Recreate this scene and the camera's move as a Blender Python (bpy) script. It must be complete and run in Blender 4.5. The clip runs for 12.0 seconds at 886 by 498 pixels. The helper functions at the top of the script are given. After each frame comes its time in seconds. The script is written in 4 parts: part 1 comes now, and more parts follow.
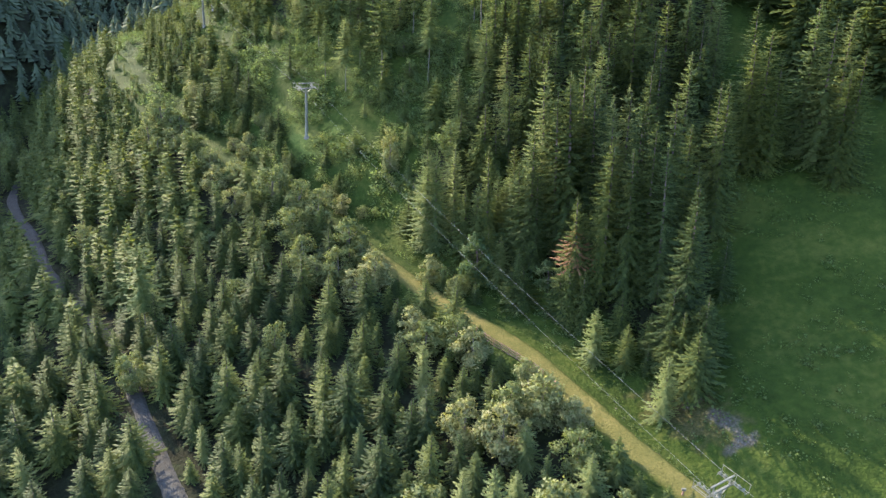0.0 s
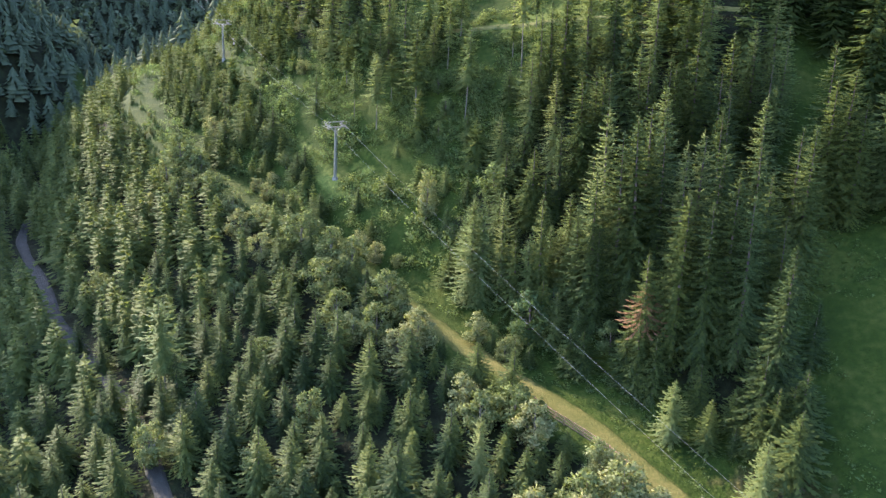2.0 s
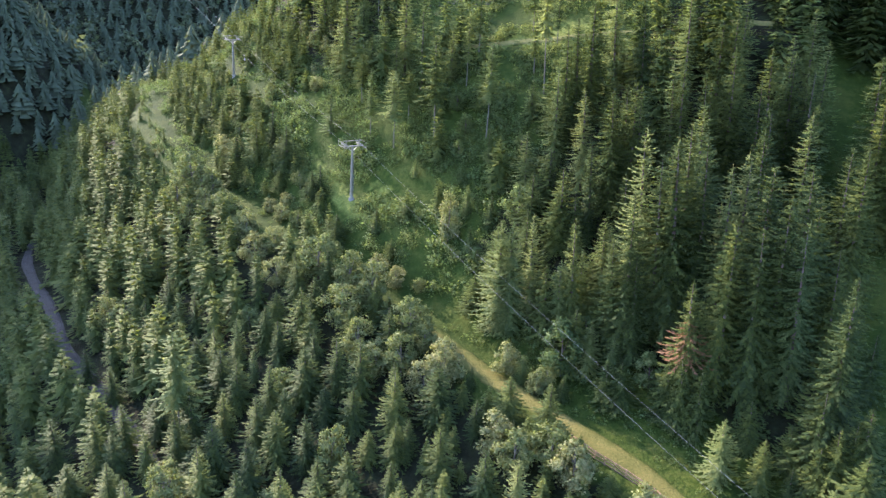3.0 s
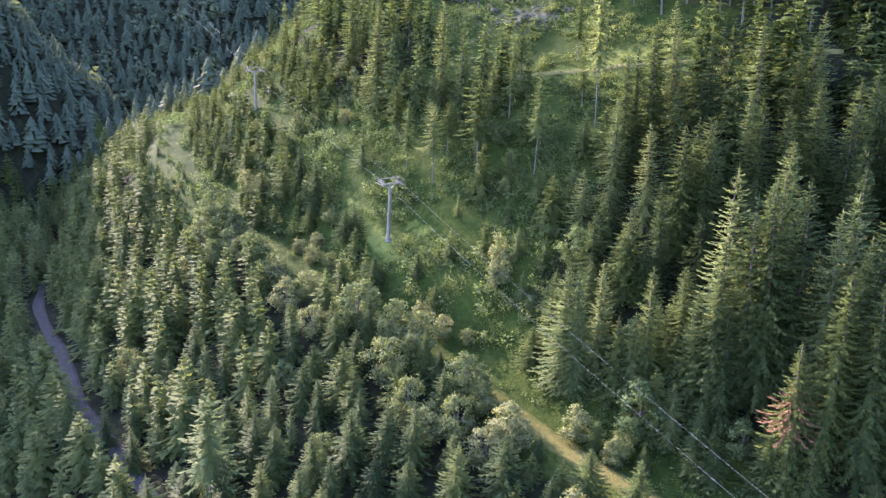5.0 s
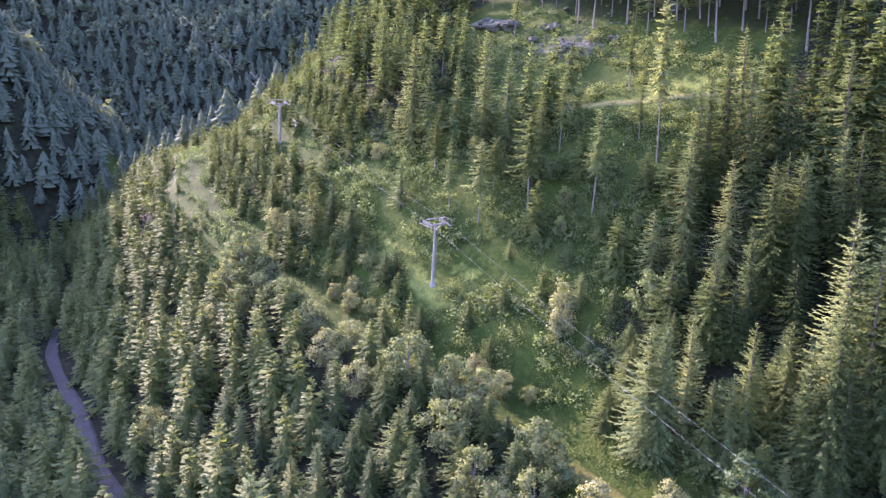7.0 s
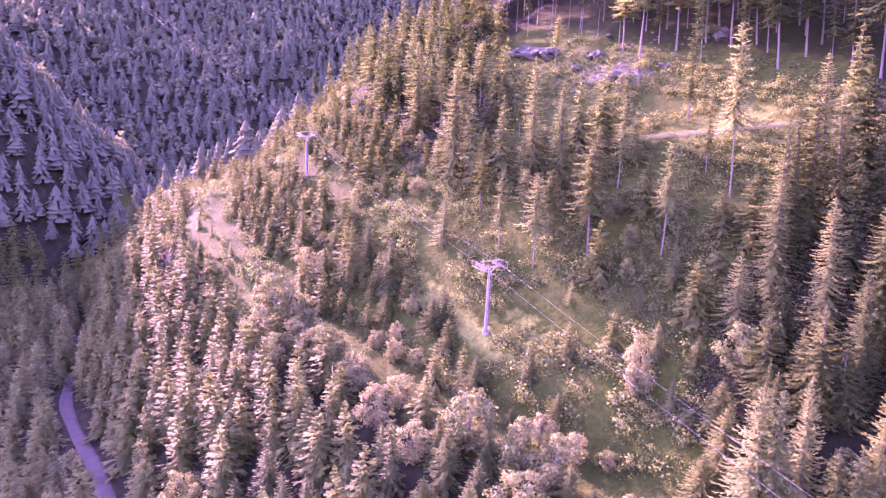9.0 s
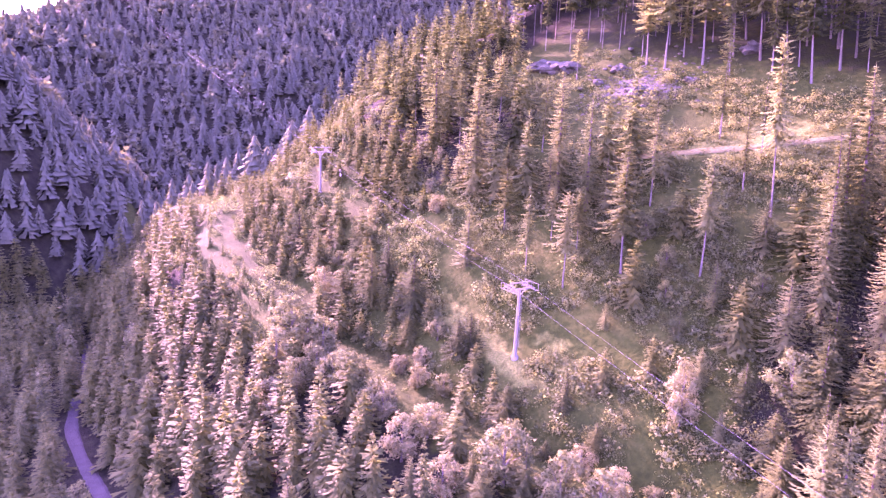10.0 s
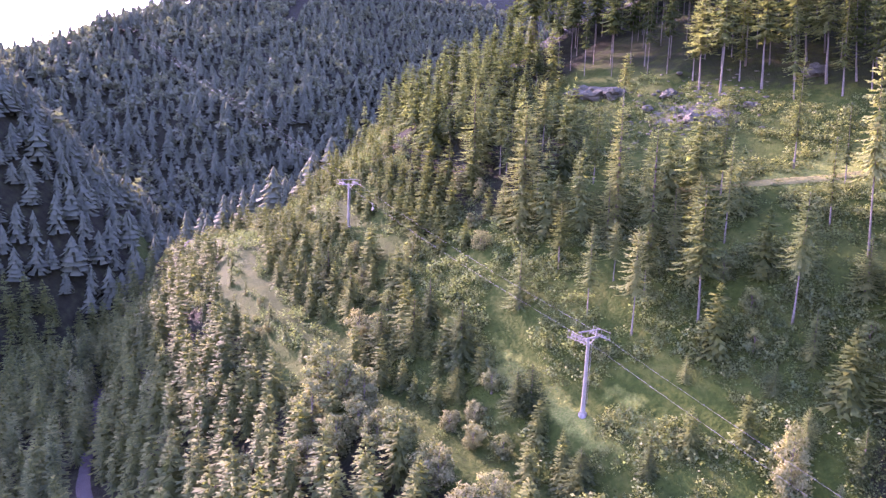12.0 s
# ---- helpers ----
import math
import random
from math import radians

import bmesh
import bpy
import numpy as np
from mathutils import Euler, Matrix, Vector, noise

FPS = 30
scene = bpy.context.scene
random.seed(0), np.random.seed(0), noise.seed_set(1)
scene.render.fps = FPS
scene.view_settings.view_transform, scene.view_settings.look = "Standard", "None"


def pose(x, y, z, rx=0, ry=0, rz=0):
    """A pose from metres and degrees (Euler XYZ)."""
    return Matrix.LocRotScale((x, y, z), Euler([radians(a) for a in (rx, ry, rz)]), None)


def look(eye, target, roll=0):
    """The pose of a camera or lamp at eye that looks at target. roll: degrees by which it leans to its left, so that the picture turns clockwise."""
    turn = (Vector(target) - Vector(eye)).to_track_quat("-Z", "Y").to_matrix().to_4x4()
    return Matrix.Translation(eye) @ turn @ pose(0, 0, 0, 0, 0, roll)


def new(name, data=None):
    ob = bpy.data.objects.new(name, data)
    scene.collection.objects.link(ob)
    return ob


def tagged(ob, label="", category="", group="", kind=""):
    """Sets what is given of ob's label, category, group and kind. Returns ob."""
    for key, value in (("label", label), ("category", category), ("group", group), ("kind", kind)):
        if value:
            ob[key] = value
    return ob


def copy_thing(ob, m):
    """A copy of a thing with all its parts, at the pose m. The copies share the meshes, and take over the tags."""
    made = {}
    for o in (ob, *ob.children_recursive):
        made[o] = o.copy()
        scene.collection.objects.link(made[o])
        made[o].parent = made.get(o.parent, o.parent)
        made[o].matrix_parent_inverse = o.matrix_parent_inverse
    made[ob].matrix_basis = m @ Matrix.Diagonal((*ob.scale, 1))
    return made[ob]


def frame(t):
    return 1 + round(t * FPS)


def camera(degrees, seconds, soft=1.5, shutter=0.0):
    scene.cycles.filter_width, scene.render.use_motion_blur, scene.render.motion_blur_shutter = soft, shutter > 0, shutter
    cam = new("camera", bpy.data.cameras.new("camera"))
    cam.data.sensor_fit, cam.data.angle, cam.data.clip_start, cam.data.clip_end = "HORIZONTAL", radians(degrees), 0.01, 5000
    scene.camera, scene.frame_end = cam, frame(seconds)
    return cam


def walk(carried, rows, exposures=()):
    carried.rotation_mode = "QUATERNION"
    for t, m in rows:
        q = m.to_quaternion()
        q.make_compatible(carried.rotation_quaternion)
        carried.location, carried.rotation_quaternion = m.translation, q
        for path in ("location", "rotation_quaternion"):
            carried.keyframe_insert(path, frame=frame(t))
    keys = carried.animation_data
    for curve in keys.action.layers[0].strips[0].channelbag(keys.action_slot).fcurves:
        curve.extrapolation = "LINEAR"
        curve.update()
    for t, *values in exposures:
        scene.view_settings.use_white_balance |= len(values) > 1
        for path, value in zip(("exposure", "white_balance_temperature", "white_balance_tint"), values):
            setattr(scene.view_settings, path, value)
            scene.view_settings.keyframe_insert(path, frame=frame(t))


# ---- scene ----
cam = camera(66.0, 12.0, 1.4)
PATH = [
    (0, (-1.416, 2.384, 57.098), (-1.427, 4.211, 56.285), 4.3),
    (0.5, (-3.02, 4.801, 57.047), (-3.035, 6.637, 56.253), 4.4),
    (1, (-4.579, 7.355, 57.056), (-4.601, 9.197, 56.278), 4.3),
    (1.5, (-6.41, 9.722, 57.036), (-6.435, 11.572, 56.275), 4.3),
    (2, (-8.273, 12.021, 56.991), (-8.301, 13.878, 56.248), 4.3),
    (2.5, (-10.074, 14.507, 56.98), (-10.107, 16.37, 56.253), 4.1),
    (3, (-11.925, 16.812, 57.09), (-11.962, 18.68, 56.377), 4.0),
    (3.2, (-12.741, 17.646, 57.091), (-12.781, 19.517, 56.385), 4.0),
    (5, (-19.417, 26.075, 56.375), (-19.471, 27.969, 55.734), 3.6),
    (5.5, (-21.314, 28.483, 56.394), (-21.372, 30.381, 55.768), 3.4),
    (6, (-23.327, 30.753, 56.257), (-23.389, 32.658, 55.65), 3.3),
    (6.5, (-25.376, 33.036, 56.121), (-25.442, 34.946, 55.534), 3.2),
    (7, (-27.432, 35.249, 55.843), (-27.501, 37.167, 55.278), 3.1),
    (7.2, (-28.261, 36.195, 55.743), (-28.331, 38.115, 55.185), 3.2),
    (9, (-35.623, 44.254, 55.501), (-35.705, 46.192, 55.012), 2.7),
    (9.5, (-37.73, 46.431, 55.331), (-37.813, 48.374, 54.863), 2.7),
    (10, (-39.766, 48.57, 55.12), (-39.851, 50.517, 54.673), 2.7),
    (10.5, (-41.473, 50.981, 54.958), (-41.565, 52.933, 54.53), 2.4),
    (11, (-43.394, 53.308, 54.925), (-43.489, 55.264, 54.516), 2.3),
    (11.5, (-45.418, 55.843, 54.96), (-45.515, 57.803, 54.571), 2.2),
    (12, (-47.261, 58.249, 54.904), (-47.363, 60.212, 54.533), 2.2),
]
walk(cam, [(t, look(eye, target, roll)) for t, eye, target, roll in PATH],
     exposures=[(0.0, 3.15, 5550, 25), (3.0, 3.3, 5350, 32), (5.0, 3.5, 5300, 46), (7.2, 3.76, 5300, 70), (8.8, 4.32, 5950, 154), (9.6, 4.65, 6050, 175),
                (10.6, 4.38, 5850, 160), (11.3, 4.12, 5600, 122), (12.0, 3.95, 5500, 95)])

# ---- sky, sun ----
SUN_AZ, SUN_EL = -45.0, 21.5      # degrees from +y towards +x, and above the horizon
world = bpy.data.worlds.new("sky")
scene.world = world
world.use_nodes = True
wn = world.node_tree.nodes
sky = wn.new("ShaderNodeTexSky")
sky.sky_type, sky.sun_disc = "NISHITA", False
sky.sun_elevation, sky.sun_rotation = radians(SUN_EL), radians(SUN_AZ)
world.node_tree.links.new(sky.outputs[0], wn["Background"].inputs[0])
wn["Background"].inputs[1].default_value = 0.15
sun_data = bpy.data.lights.new("sun", "SUN")
sun_data.energy, sun_data.angle, sun_data.color = 3.0, radians(0.6), (1.0, 0.83, 0.53)
sun = new("sun", sun_data)
sx = math.sin(radians(SUN_AZ)) * math.cos(radians(SUN_EL))
sy = math.cos(radians(SUN_AZ)) * math.cos(radians(SUN_EL))
sun.matrix_world = look((sx * 900, sy * 900, 900 * math.sin(radians(SUN_EL))), (0, 0, 0))


# ---- materials ----
def links_of(mat):
    return mat.node_tree.nodes, mat.node_tree.links


def ramp(nodes, stops):
    r = nodes.new("ShaderNodeValToRGB")
    while len(r.color_ramp.elements) < len(stops):
        r.color_ramp.elements.new(0.5)
    for e, (p, c) in zip(r.color_ramp.elements, stops):
        e.position, e.color = p, (*c, 1)
    return r


def surface(name, stops, scale=1.0, rough=0.85, bump=0.3, bump_scale=8.0, metal=0.0):
    """Two scales of noise over world position drive the colour; a finer one the relief."""
    mat = bpy.data.materials.new(name)
    mat.use_nodes = True
    n, l = links_of(mat)
    b = n["Principled BSDF"]
    b.inputs["Roughness"].default_value, b.inputs["Metallic"].default_value = rough, metal
    b.inputs["Specular IOR Level"].default_value = 0.04 if rough > 0.88 else 0.25
    geo = n.new("ShaderNodeNewGeometry")
    big, fine = n.new("ShaderNodeTexNoise"), n.new("ShaderNodeTexNoise")
    big.inputs["Scale"].default_value, fine.inputs["Scale"].default_value = scale, scale * 9
    big.inputs["Detail"].default_value, fine.inputs["Detail"].default_value = 6, 8
    mix = n.new("ShaderNodeMath")
    mix.operation = "MULTIPLY_ADD"
    mix.inputs[1].default_value = 0.55
    half = n.new("ShaderNodeMath")
    half.operation = "MULTIPLY"
    half.inputs[1].default_value = 0.45
    for t in (big, fine):
        l.new(geo.outputs["Position"], t.inputs["Vector"])
    l.new(fine.outputs[0], half.inputs[0])
    l.new(big.outputs[0], mix.inputs[0])
    l.new(half.outputs[0], mix.inputs[2])
    r = ramp(n, stops)
    l.new(mix.outputs[0], r.inputs[0])
    l.new(r.outputs[0], b.inputs["Base Color"])
    if bump:
        rel = n.new("ShaderNodeTexNoise")
        rel.inputs["Scale"].default_value, rel.inputs["Detail"].default_value = bump_scale, 6
        l.new(geo.outputs["Position"], rel.inputs["Vector"])
        bp = n.new("ShaderNodeBump")
        bp.inputs["Strength"].default_value, bp.inputs["Distance"].default_value = bump, 0.3
        l.new(rel.outputs[0], bp.inputs["Height"])
        l.new(bp.outputs[0], b.inputs["Normal"])
    return mat


def foliage(name, dark, mid, light, through_light=0.4):
    """Needles and leaves: a tone for each plant, a spread among its sprays, and light that shines through."""
    mat = bpy.data.materials.new(name)
    mat.use_nodes = True
    n, l = links_of(mat)
    n.remove(n["Principled BSDF"])
    out = n["Material Output"]
    info, geo = n.new("ShaderNodeObjectInfo"), n.new("ShaderNodeNewGeometry")
    patch = n.new("ShaderNodeTexNoise")
    patch.inputs["Scale"].default_value, patch.inputs["Detail"].default_value = 0.8, 4
    l.new(geo.outputs["Position"], patch.inputs["Vector"])
    a, b, c = (n.new("ShaderNodeMath") for _ in range(3))
    a.operation, b.operation, c.operation = "MULTIPLY", "MULTIPLY_ADD", "MULTIPLY_ADD"
    a.inputs[1].default_value, b.inputs[1].default_value, c.inputs[1].default_value = 0.36, 0.3, 0.42
    l.new(info.outputs["Random"], a.inputs[0])
    l.new(geo.outputs["Random Per Island"], b.inputs[0])
    l.new(a.outputs[0], b.inputs[2])
    l.new(patch.outputs[0], c.inputs[0])
    l.new(b.outputs[0], c.inputs[2])
    r = ramp(n, ((0.15, dark), (0.5, mid), (0.9, light)))
    l.new(c.outputs[0], r.inputs[0])
    dif, tra, gl = n.new("ShaderNodeBsdfDiffuse"), n.new("ShaderNodeBsdfTranslucent"), n.new("ShaderNodeBsdfGlossy")
    gl.inputs["Roughness"].default_value = 0.55
    gl.inputs["Color"].default_value = (0.6, 0.62, 0.55, 1)
    l.new(r.outputs[0], dif.inputs[0])
    warm = n.new("ShaderNodeMix")
    warm.data_type, warm.blend_type = "RGBA", "MULTIPLY"
    warm.inputs[0].default_value = 1.0
    warm.inputs[7].default_value = (1.2, 1.22, 0.75, 1)
    l.new(r.outputs[0], warm.inputs[6])
    l.new(warm.outputs[2], tra.inputs[0])
    m1, m2 = n.new("ShaderNodeMixShader"), n.new("ShaderNodeMixShader")
    m1.inputs[0].default_value, m2.inputs[0].default_value = through_light, 0.012
    l.new(dif.outputs[0], m1.inputs[1])
    l.new(tra.outputs[0], m1.inputs[2])
    l.new(m1.outputs[0], m2.inputs[1])
    l.new(gl.outputs[0], m2.inputs[2])
    l.new(m2.outputs[0], out.inputs[0])
    return mat


GRASS = surface("meadow_grass", ((0.3, (0.013, 0.022, 0.004)), (0.5, (0.025, 0.038, 0.006)), (0.7, (0.054, 0.062, 0.012))), 0.11, 0.95, 0.8, 2.5)
TRACK_MAT = surface("track_grass", ((0.3, (0.058, 0.060, 0.014)), (0.52, (0.094, 0.085, 0.022)), (0.75, (0.135, 0.112, 0.036))), 0.35, 0.95, 0.5, 4)
PATH_MAT = surface("dry_path_grass", ((0.3, (0.075, 0.080, 0.022)), (0.52, (0.125, 0.118, 0.035)), (0.75, (0.18, 0.155, 0.06))), 0.35, 0.95, 0.5, 4)
GRAVEL = surface("gravel", ((0.3, (0.034, 0.033, 0.025)), (0.7, (0.064, 0.060, 0.047))), 0.6, 0.95, 0.6, 6)
ROCK = surface("limestone", ((0.25, (0.030, 0.034, 0.018)), (0.5, (0.062, 0.062, 0.038)), (0.75, (0.115, 0.110, 0.074))), 0.8, 0.9, 0.8, 3)
BARK = surface("spruce_bark", ((0.3, (0.055, 0.042, 0.031)), (0.7, (0.13, 0.105, 0.083))), 2.5, 0.95, 0.6, 9)
PALE_BARK = surface("pale_bark", ((0.3, (0.066, 0.060, 0.042)), (0.7, (0.15, 0.138, 0.098))), 2.5, 0.9, 0.5, 9)
ROPE = surface("rope_steel", ((0.3, (0.12, 0.122, 0.105)), (0.7, (0.18, 0.182, 0.155))), 1.2, 0.75, 0.0)
STEEL = surface("galvanised_steel", ((0.3, (0.105, 0.105, 0.075)), (0.7, (0.165, 0.163, 0.120))), 1.2, 0.6, 0.1, 20, 0.3)
CONCRETE = surface("concrete", ((0.3, (0.15, 0.14, 0.115)), (0.7, (0.24, 0.225, 0.185))), 1.5, 0.9, 0.4, 12)
WOOD = surface("weathered_wood", ((0.3, (0.16, 0.09, 0.055)), (0.7, (0.33, 0.20, 0.13))), 3, 0.85, 0.4, 14)
SPRUCE = foliage("spruce_needles", (0.017, 0.030, 0.010), (0.043, 0.062, 0.016), (0.106, 0.124, 0.026), 0.45)
LARCH = foliage("larch_needles", (0.048, 0.075, 0.022), (0.094, 0.122, 0.036), (0.160, 0.176, 0.055), 0.52)
LEAF = foliage("broad_leaves", (0.055, 0.080, 0.024), (0.105, 0.124, 0.040), (0.225, 0.212, 0.090), 0.42)
SHRUB = foliage("shrub_leaves", (0.034, 0.060, 0.021), (0.066, 0.098, 0.031), (0.122, 0.150, 0.050), 0.5)
WEED = foliage("weed_leaves", (0.026, 0.046, 0.012), (0.044, 0.068, 0.017), (0.075, 0.094, 0.028), 0.4)
# distance haze put into the colour: paler and greyer than the near spruce
HAZED_FOREST = foliage("hazed_forest_foliage", (0.048, 0.064, 0.035), (0.074, 0.092, 0.048), (0.104, 0.12, 0.062), 0.35)
RUST = foliage("rust_needles", (0.075, 0.045, 0.020), (0.125, 0.068, 0.030), (0.17, 0.10, 0.048))


def bare_or_sunlit_patches(mat, spots, stops):
    """Worn places of bare earth and stones, and painted sunlit grass: x, y, half length, half width, turn."""
    n, l = links_of(mat)
    b = n["Principled BSDF"]
    before = b.inputs["Base Color"].links[0].from_socket
    geo, edge_noise, grit = n.new("ShaderNodeNewGeometry"), n.new("ShaderNodeTexNoise"), n.new("ShaderNodeTexNoise")
    edge_noise.inputs["Scale"].default_value, edge_noise.inputs["Detail"].default_value = 0.55, 7
    grit.inputs["Scale"].default_value, grit.inputs["Detail"].default_value = 4.0, 6
    patch_ramp = ramp(n, stops)
    for t in (edge_noise, grit):
        l.new(geo.outputs["Position"], t.inputs["Vector"])
    l.new(grit.outputs[0], patch_ramp.inputs[0])
    for x, y, a, w, turn in spots:
        mp, ln, add, rp, mix = n.new("ShaderNodeMapping"), n.new("ShaderNodeVectorMath"), n.new("ShaderNodeMath"), n.new("ShaderNodeMapRange"), n.new("ShaderNodeMix")
        mp.vector_type = "TEXTURE"
        mp.inputs["Location"].default_value, mp.inputs["Rotation"].default_value, mp.inputs["Scale"].default_value = (x, y, 0), (0, 0, turn), (a, w, 1000)
        ln.operation, add.operation, add.inputs[1].default_value = "LENGTH", "MULTIPLY_ADD", -2.6
        l.new(geo.outputs["Position"], mp.inputs["Vector"])
        l.new(mp.outputs[0], ln.inputs[0])
        l.new(edge_noise.outputs[0], add.inputs[0])
        l.new(ln.outputs["Value"], add.inputs[2])
        rp.inputs["From Min"].default_value, rp.inputs["From Max"].default_value = -0.1, -0.75
        l.new(add.outputs[0], rp.inputs["Value"])
        mix.data_type = "RGBA"
        l.new(rp.outputs[0], mix.inputs[0])
        l.new(before, mix.inputs[6])
        l.new(patch_ramp.outputs[0], mix.inputs[7])
        before = mix.outputs[2]
    l.new(before, b.inputs["Base Color"])


def worn_edges(mat, stops):
    """Lets the track's rim run out into the grass beside it."""
    n, l = links_of(mat)
    b = n["Principled BSDF"]
    before = b.inputs["Base Color"].links[0].from_socket
    geo, no, at, add, rp, mix = (n.new("ShaderNode" + k) for k in ("NewGeometry", "TexNoise", "Attribute", "Math", "MapRange", "Mix"))
    at.attribute_name = "rim"
    no.inputs["Scale"].default_value, no.inputs["Detail"].default_value = 0.7, 6
    add.operation, add.inputs[1].default_value = "MULTIPLY_ADD", 1.6
    l.new(geo.outputs["Position"], no.inputs["Vector"])
    l.new(no.outputs[0], add.inputs[0])
    l.new(at.outputs["Fac"], add.inputs[2])
    rp.inputs["From Min"].default_value, rp.inputs["From Max"].default_value = 1.0, 1.5
    l.new(add.outputs[0], rp.inputs["Value"])
    g = ramp(n, stops)
    l.new(no.outputs[0], g.inputs[0])
    mix.data_type = "RGBA"
    l.new(rp.outputs[0], mix.inputs[0])
    l.new(before, mix.inputs[6])
    l.new(g.outputs[0], mix.inputs[7])
    l.new(mix.outputs[2], b.inputs["Base Color"])


GRASS_STOPS = ((0.3, (0.013, 0.022, 0.004)), (0.5, (0.025, 0.038, 0.006)), (0.7, (0.054, 0.062, 0.012)))
bare_or_sunlit_patches(GRASS, ((-9.0, 189.0, 7.0, 3.6, -0.6), (-121.0, 230.5, 4.5, 2.2, 0.6), (-227.0, 718.0, 52.0, 10.0, 1.65)),
             ((0.3, (0.05, 0.05, 0.028)), (0.55, (0.10, 0.09, 0.065)), (0.75, (0.19, 0.172, 0.135))))
bare_or_sunlit_patches(GRASS, ((29.0, 69.5, 6.5, 3.2, -0.75),), ((0.3, (0.026, 0.030, 0.008)), (0.55, (0.046, 0.042, 0.014)), (0.75, (0.064, 0.056, 0.020))))
bare_or_sunlit_patches(GRASS, ((32.2, 67.4, 2.6, 1.0, -0.95), (33.2, 64.6, 1.6, 0.7, 0.35), (29.4, 71.0, 1.2, 0.7, 0.2)), ((0.3, (0.035, 0.032, 0.018)), (0.55, (0.062, 0.056, 0.038)), (0.75, (0.12, 0.108, 0.085))))
# sunlight on the terrace and upper slope put into the grass colour
bare_or_sunlit_patches(GRASS, ((-37.0, 146.5, 13.0, 2.0, 2.17), (-48.0, 159.5, 8.0, 1.8, 2.1), (-25.5, 138.5, 6.0, 1.8, 2.2), (6.0, 163.0, 15.0, 4.0, -0.4)),
             ((0.3, (0.060, 0.082, 0.014)), (0.5, (0.092, 0.108, 0.020)), (0.72, (0.135, 0.135, 0.034))))
worn_edges(TRACK_MAT, GRASS_STOPS)


def forest_floor(mat, stops):
    """Needle litter and moss where the wood stands, by the ground's own attribute."""
    n, l = links_of(mat)
    b = n["Principled BSDF"]
    before = b.inputs["Base Color"].links[0].from_socket
    geo, no, at, add, rp, mix = (n.new("ShaderNode" + k) for k in ("NewGeometry", "TexNoise", "Attribute", "Math", "MapRange", "Mix"))
    at.attribute_name = "litter"
    no.inputs["Scale"].default_value, no.inputs["Detail"].default_value = 0.5, 6
    add.operation, add.inputs[1].default_value = "MULTIPLY_ADD", 0.8
    l.new(geo.outputs["Position"], no.inputs["Vector"])
    l.new(no.outputs[0], add.inputs[0])
    l.new(at.outputs["Fac"], add.inputs[2])
    rp.inputs["From Min"].default_value, rp.inputs["From Max"].default_value = 0.75, 1.05
    l.new(add.outputs[0], rp.inputs["Value"])
    g = ramp(n, stops)
    l.new(no.outputs[0], g.inputs[0])
    mix.data_type = "RGBA"
    l.new(rp.outputs[0], mix.inputs[0])
    l.new(before, mix.inputs[6])
    l.new(g.outputs[0], mix.inputs[7])
    l.new(mix.outputs[2], b.inputs["Base Color"])


forest_floor(GRASS, ((0.3, (0.010, 0.010, 0.005)), (0.55, (0.016, 0.018, 0.008)), (0.75, (0.024, 0.030, 0.010))))


# ---- terrain ----
# the grass track that runs along the slope: its centre line and height
TRACK = [(64, 16, 3.5), (43, 39, 5), (22.5, 63, 6.3), (10.5, 82, 7.2), (-6.3, 98.3, 7.8), (-17, 111, 9), (-27, 120, 10.1), (-48, 139, 12), (-66, 157, 13.5),
         (-75, 171, 15.3), (-87, 187.5, 17.7), (-98, 205, 20.5), (-103, 219, 22.8), (-106, 232, 23.4), (-118, 252, 19), (-136, 270, 14.5), (-150, 285, 9)]
TRACK_END = 10      # past this point the ridge goes on without the track
# the forest road below it, and the rim of the spur behind which the ground drops into the valley
ROAD = [(22, -12, -4.5), (4, 17, -4.8), (-16, 43, -5), (-34.6, 68, -5.5), (-52, 93, -6), (-66, 107.5, -6.3), (-79, 119.6, -6.7), (-93, 138.3, -8.2), (-105.5, 152.7, -10), (-114, 163.5, -10.8),
        (-118, 171, -11.2), (-128.5, 193, -12.6), (-141, 216, -15)]
RIM = [(-192, 236), (-167, 254), (-151, 284), (-128, 274), (-98, 251), (-60, 253), (0, 259), (200, 276)]


def along(x, y):
    """Nearest place on the track: the way along it, the distance to its right (uphill), its height."""
    best, s0 = None, 0.0
    last = len(TRACK) - 2
    for i in range(last + 1):
        (ax, ay, az), (bx, by, bz) = TRACK[i], TRACK[i + 1]
        ux, uy = bx - ax, by - ay
        ll = math.hypot(ux, uy)
        f = ((x - ax) * ux + (y - ay) * uy) / (ll * ll)
        f = max(-3.0 if i == 0 else 0.0, min(1.0 if i < last else 3.0, f))
        px, py = x - ax - f * ux, y - ay - f * uy
        r = math.hypot(px, py)
        if best is None or r < best[0]:
            side = (px * uy - py * ux) / ll
            best = (r, s0 + f * ll, r if side > 0 else -r, az + max(-0.5, min(1.5, f)) * (bz - az))
        s0 += ll
    return best[1:]


def smooth(a, b, v):
    v = max(0.0, min(1.0, (v - a) / (b - a)))
    return v * v * (3 - 2 * v)


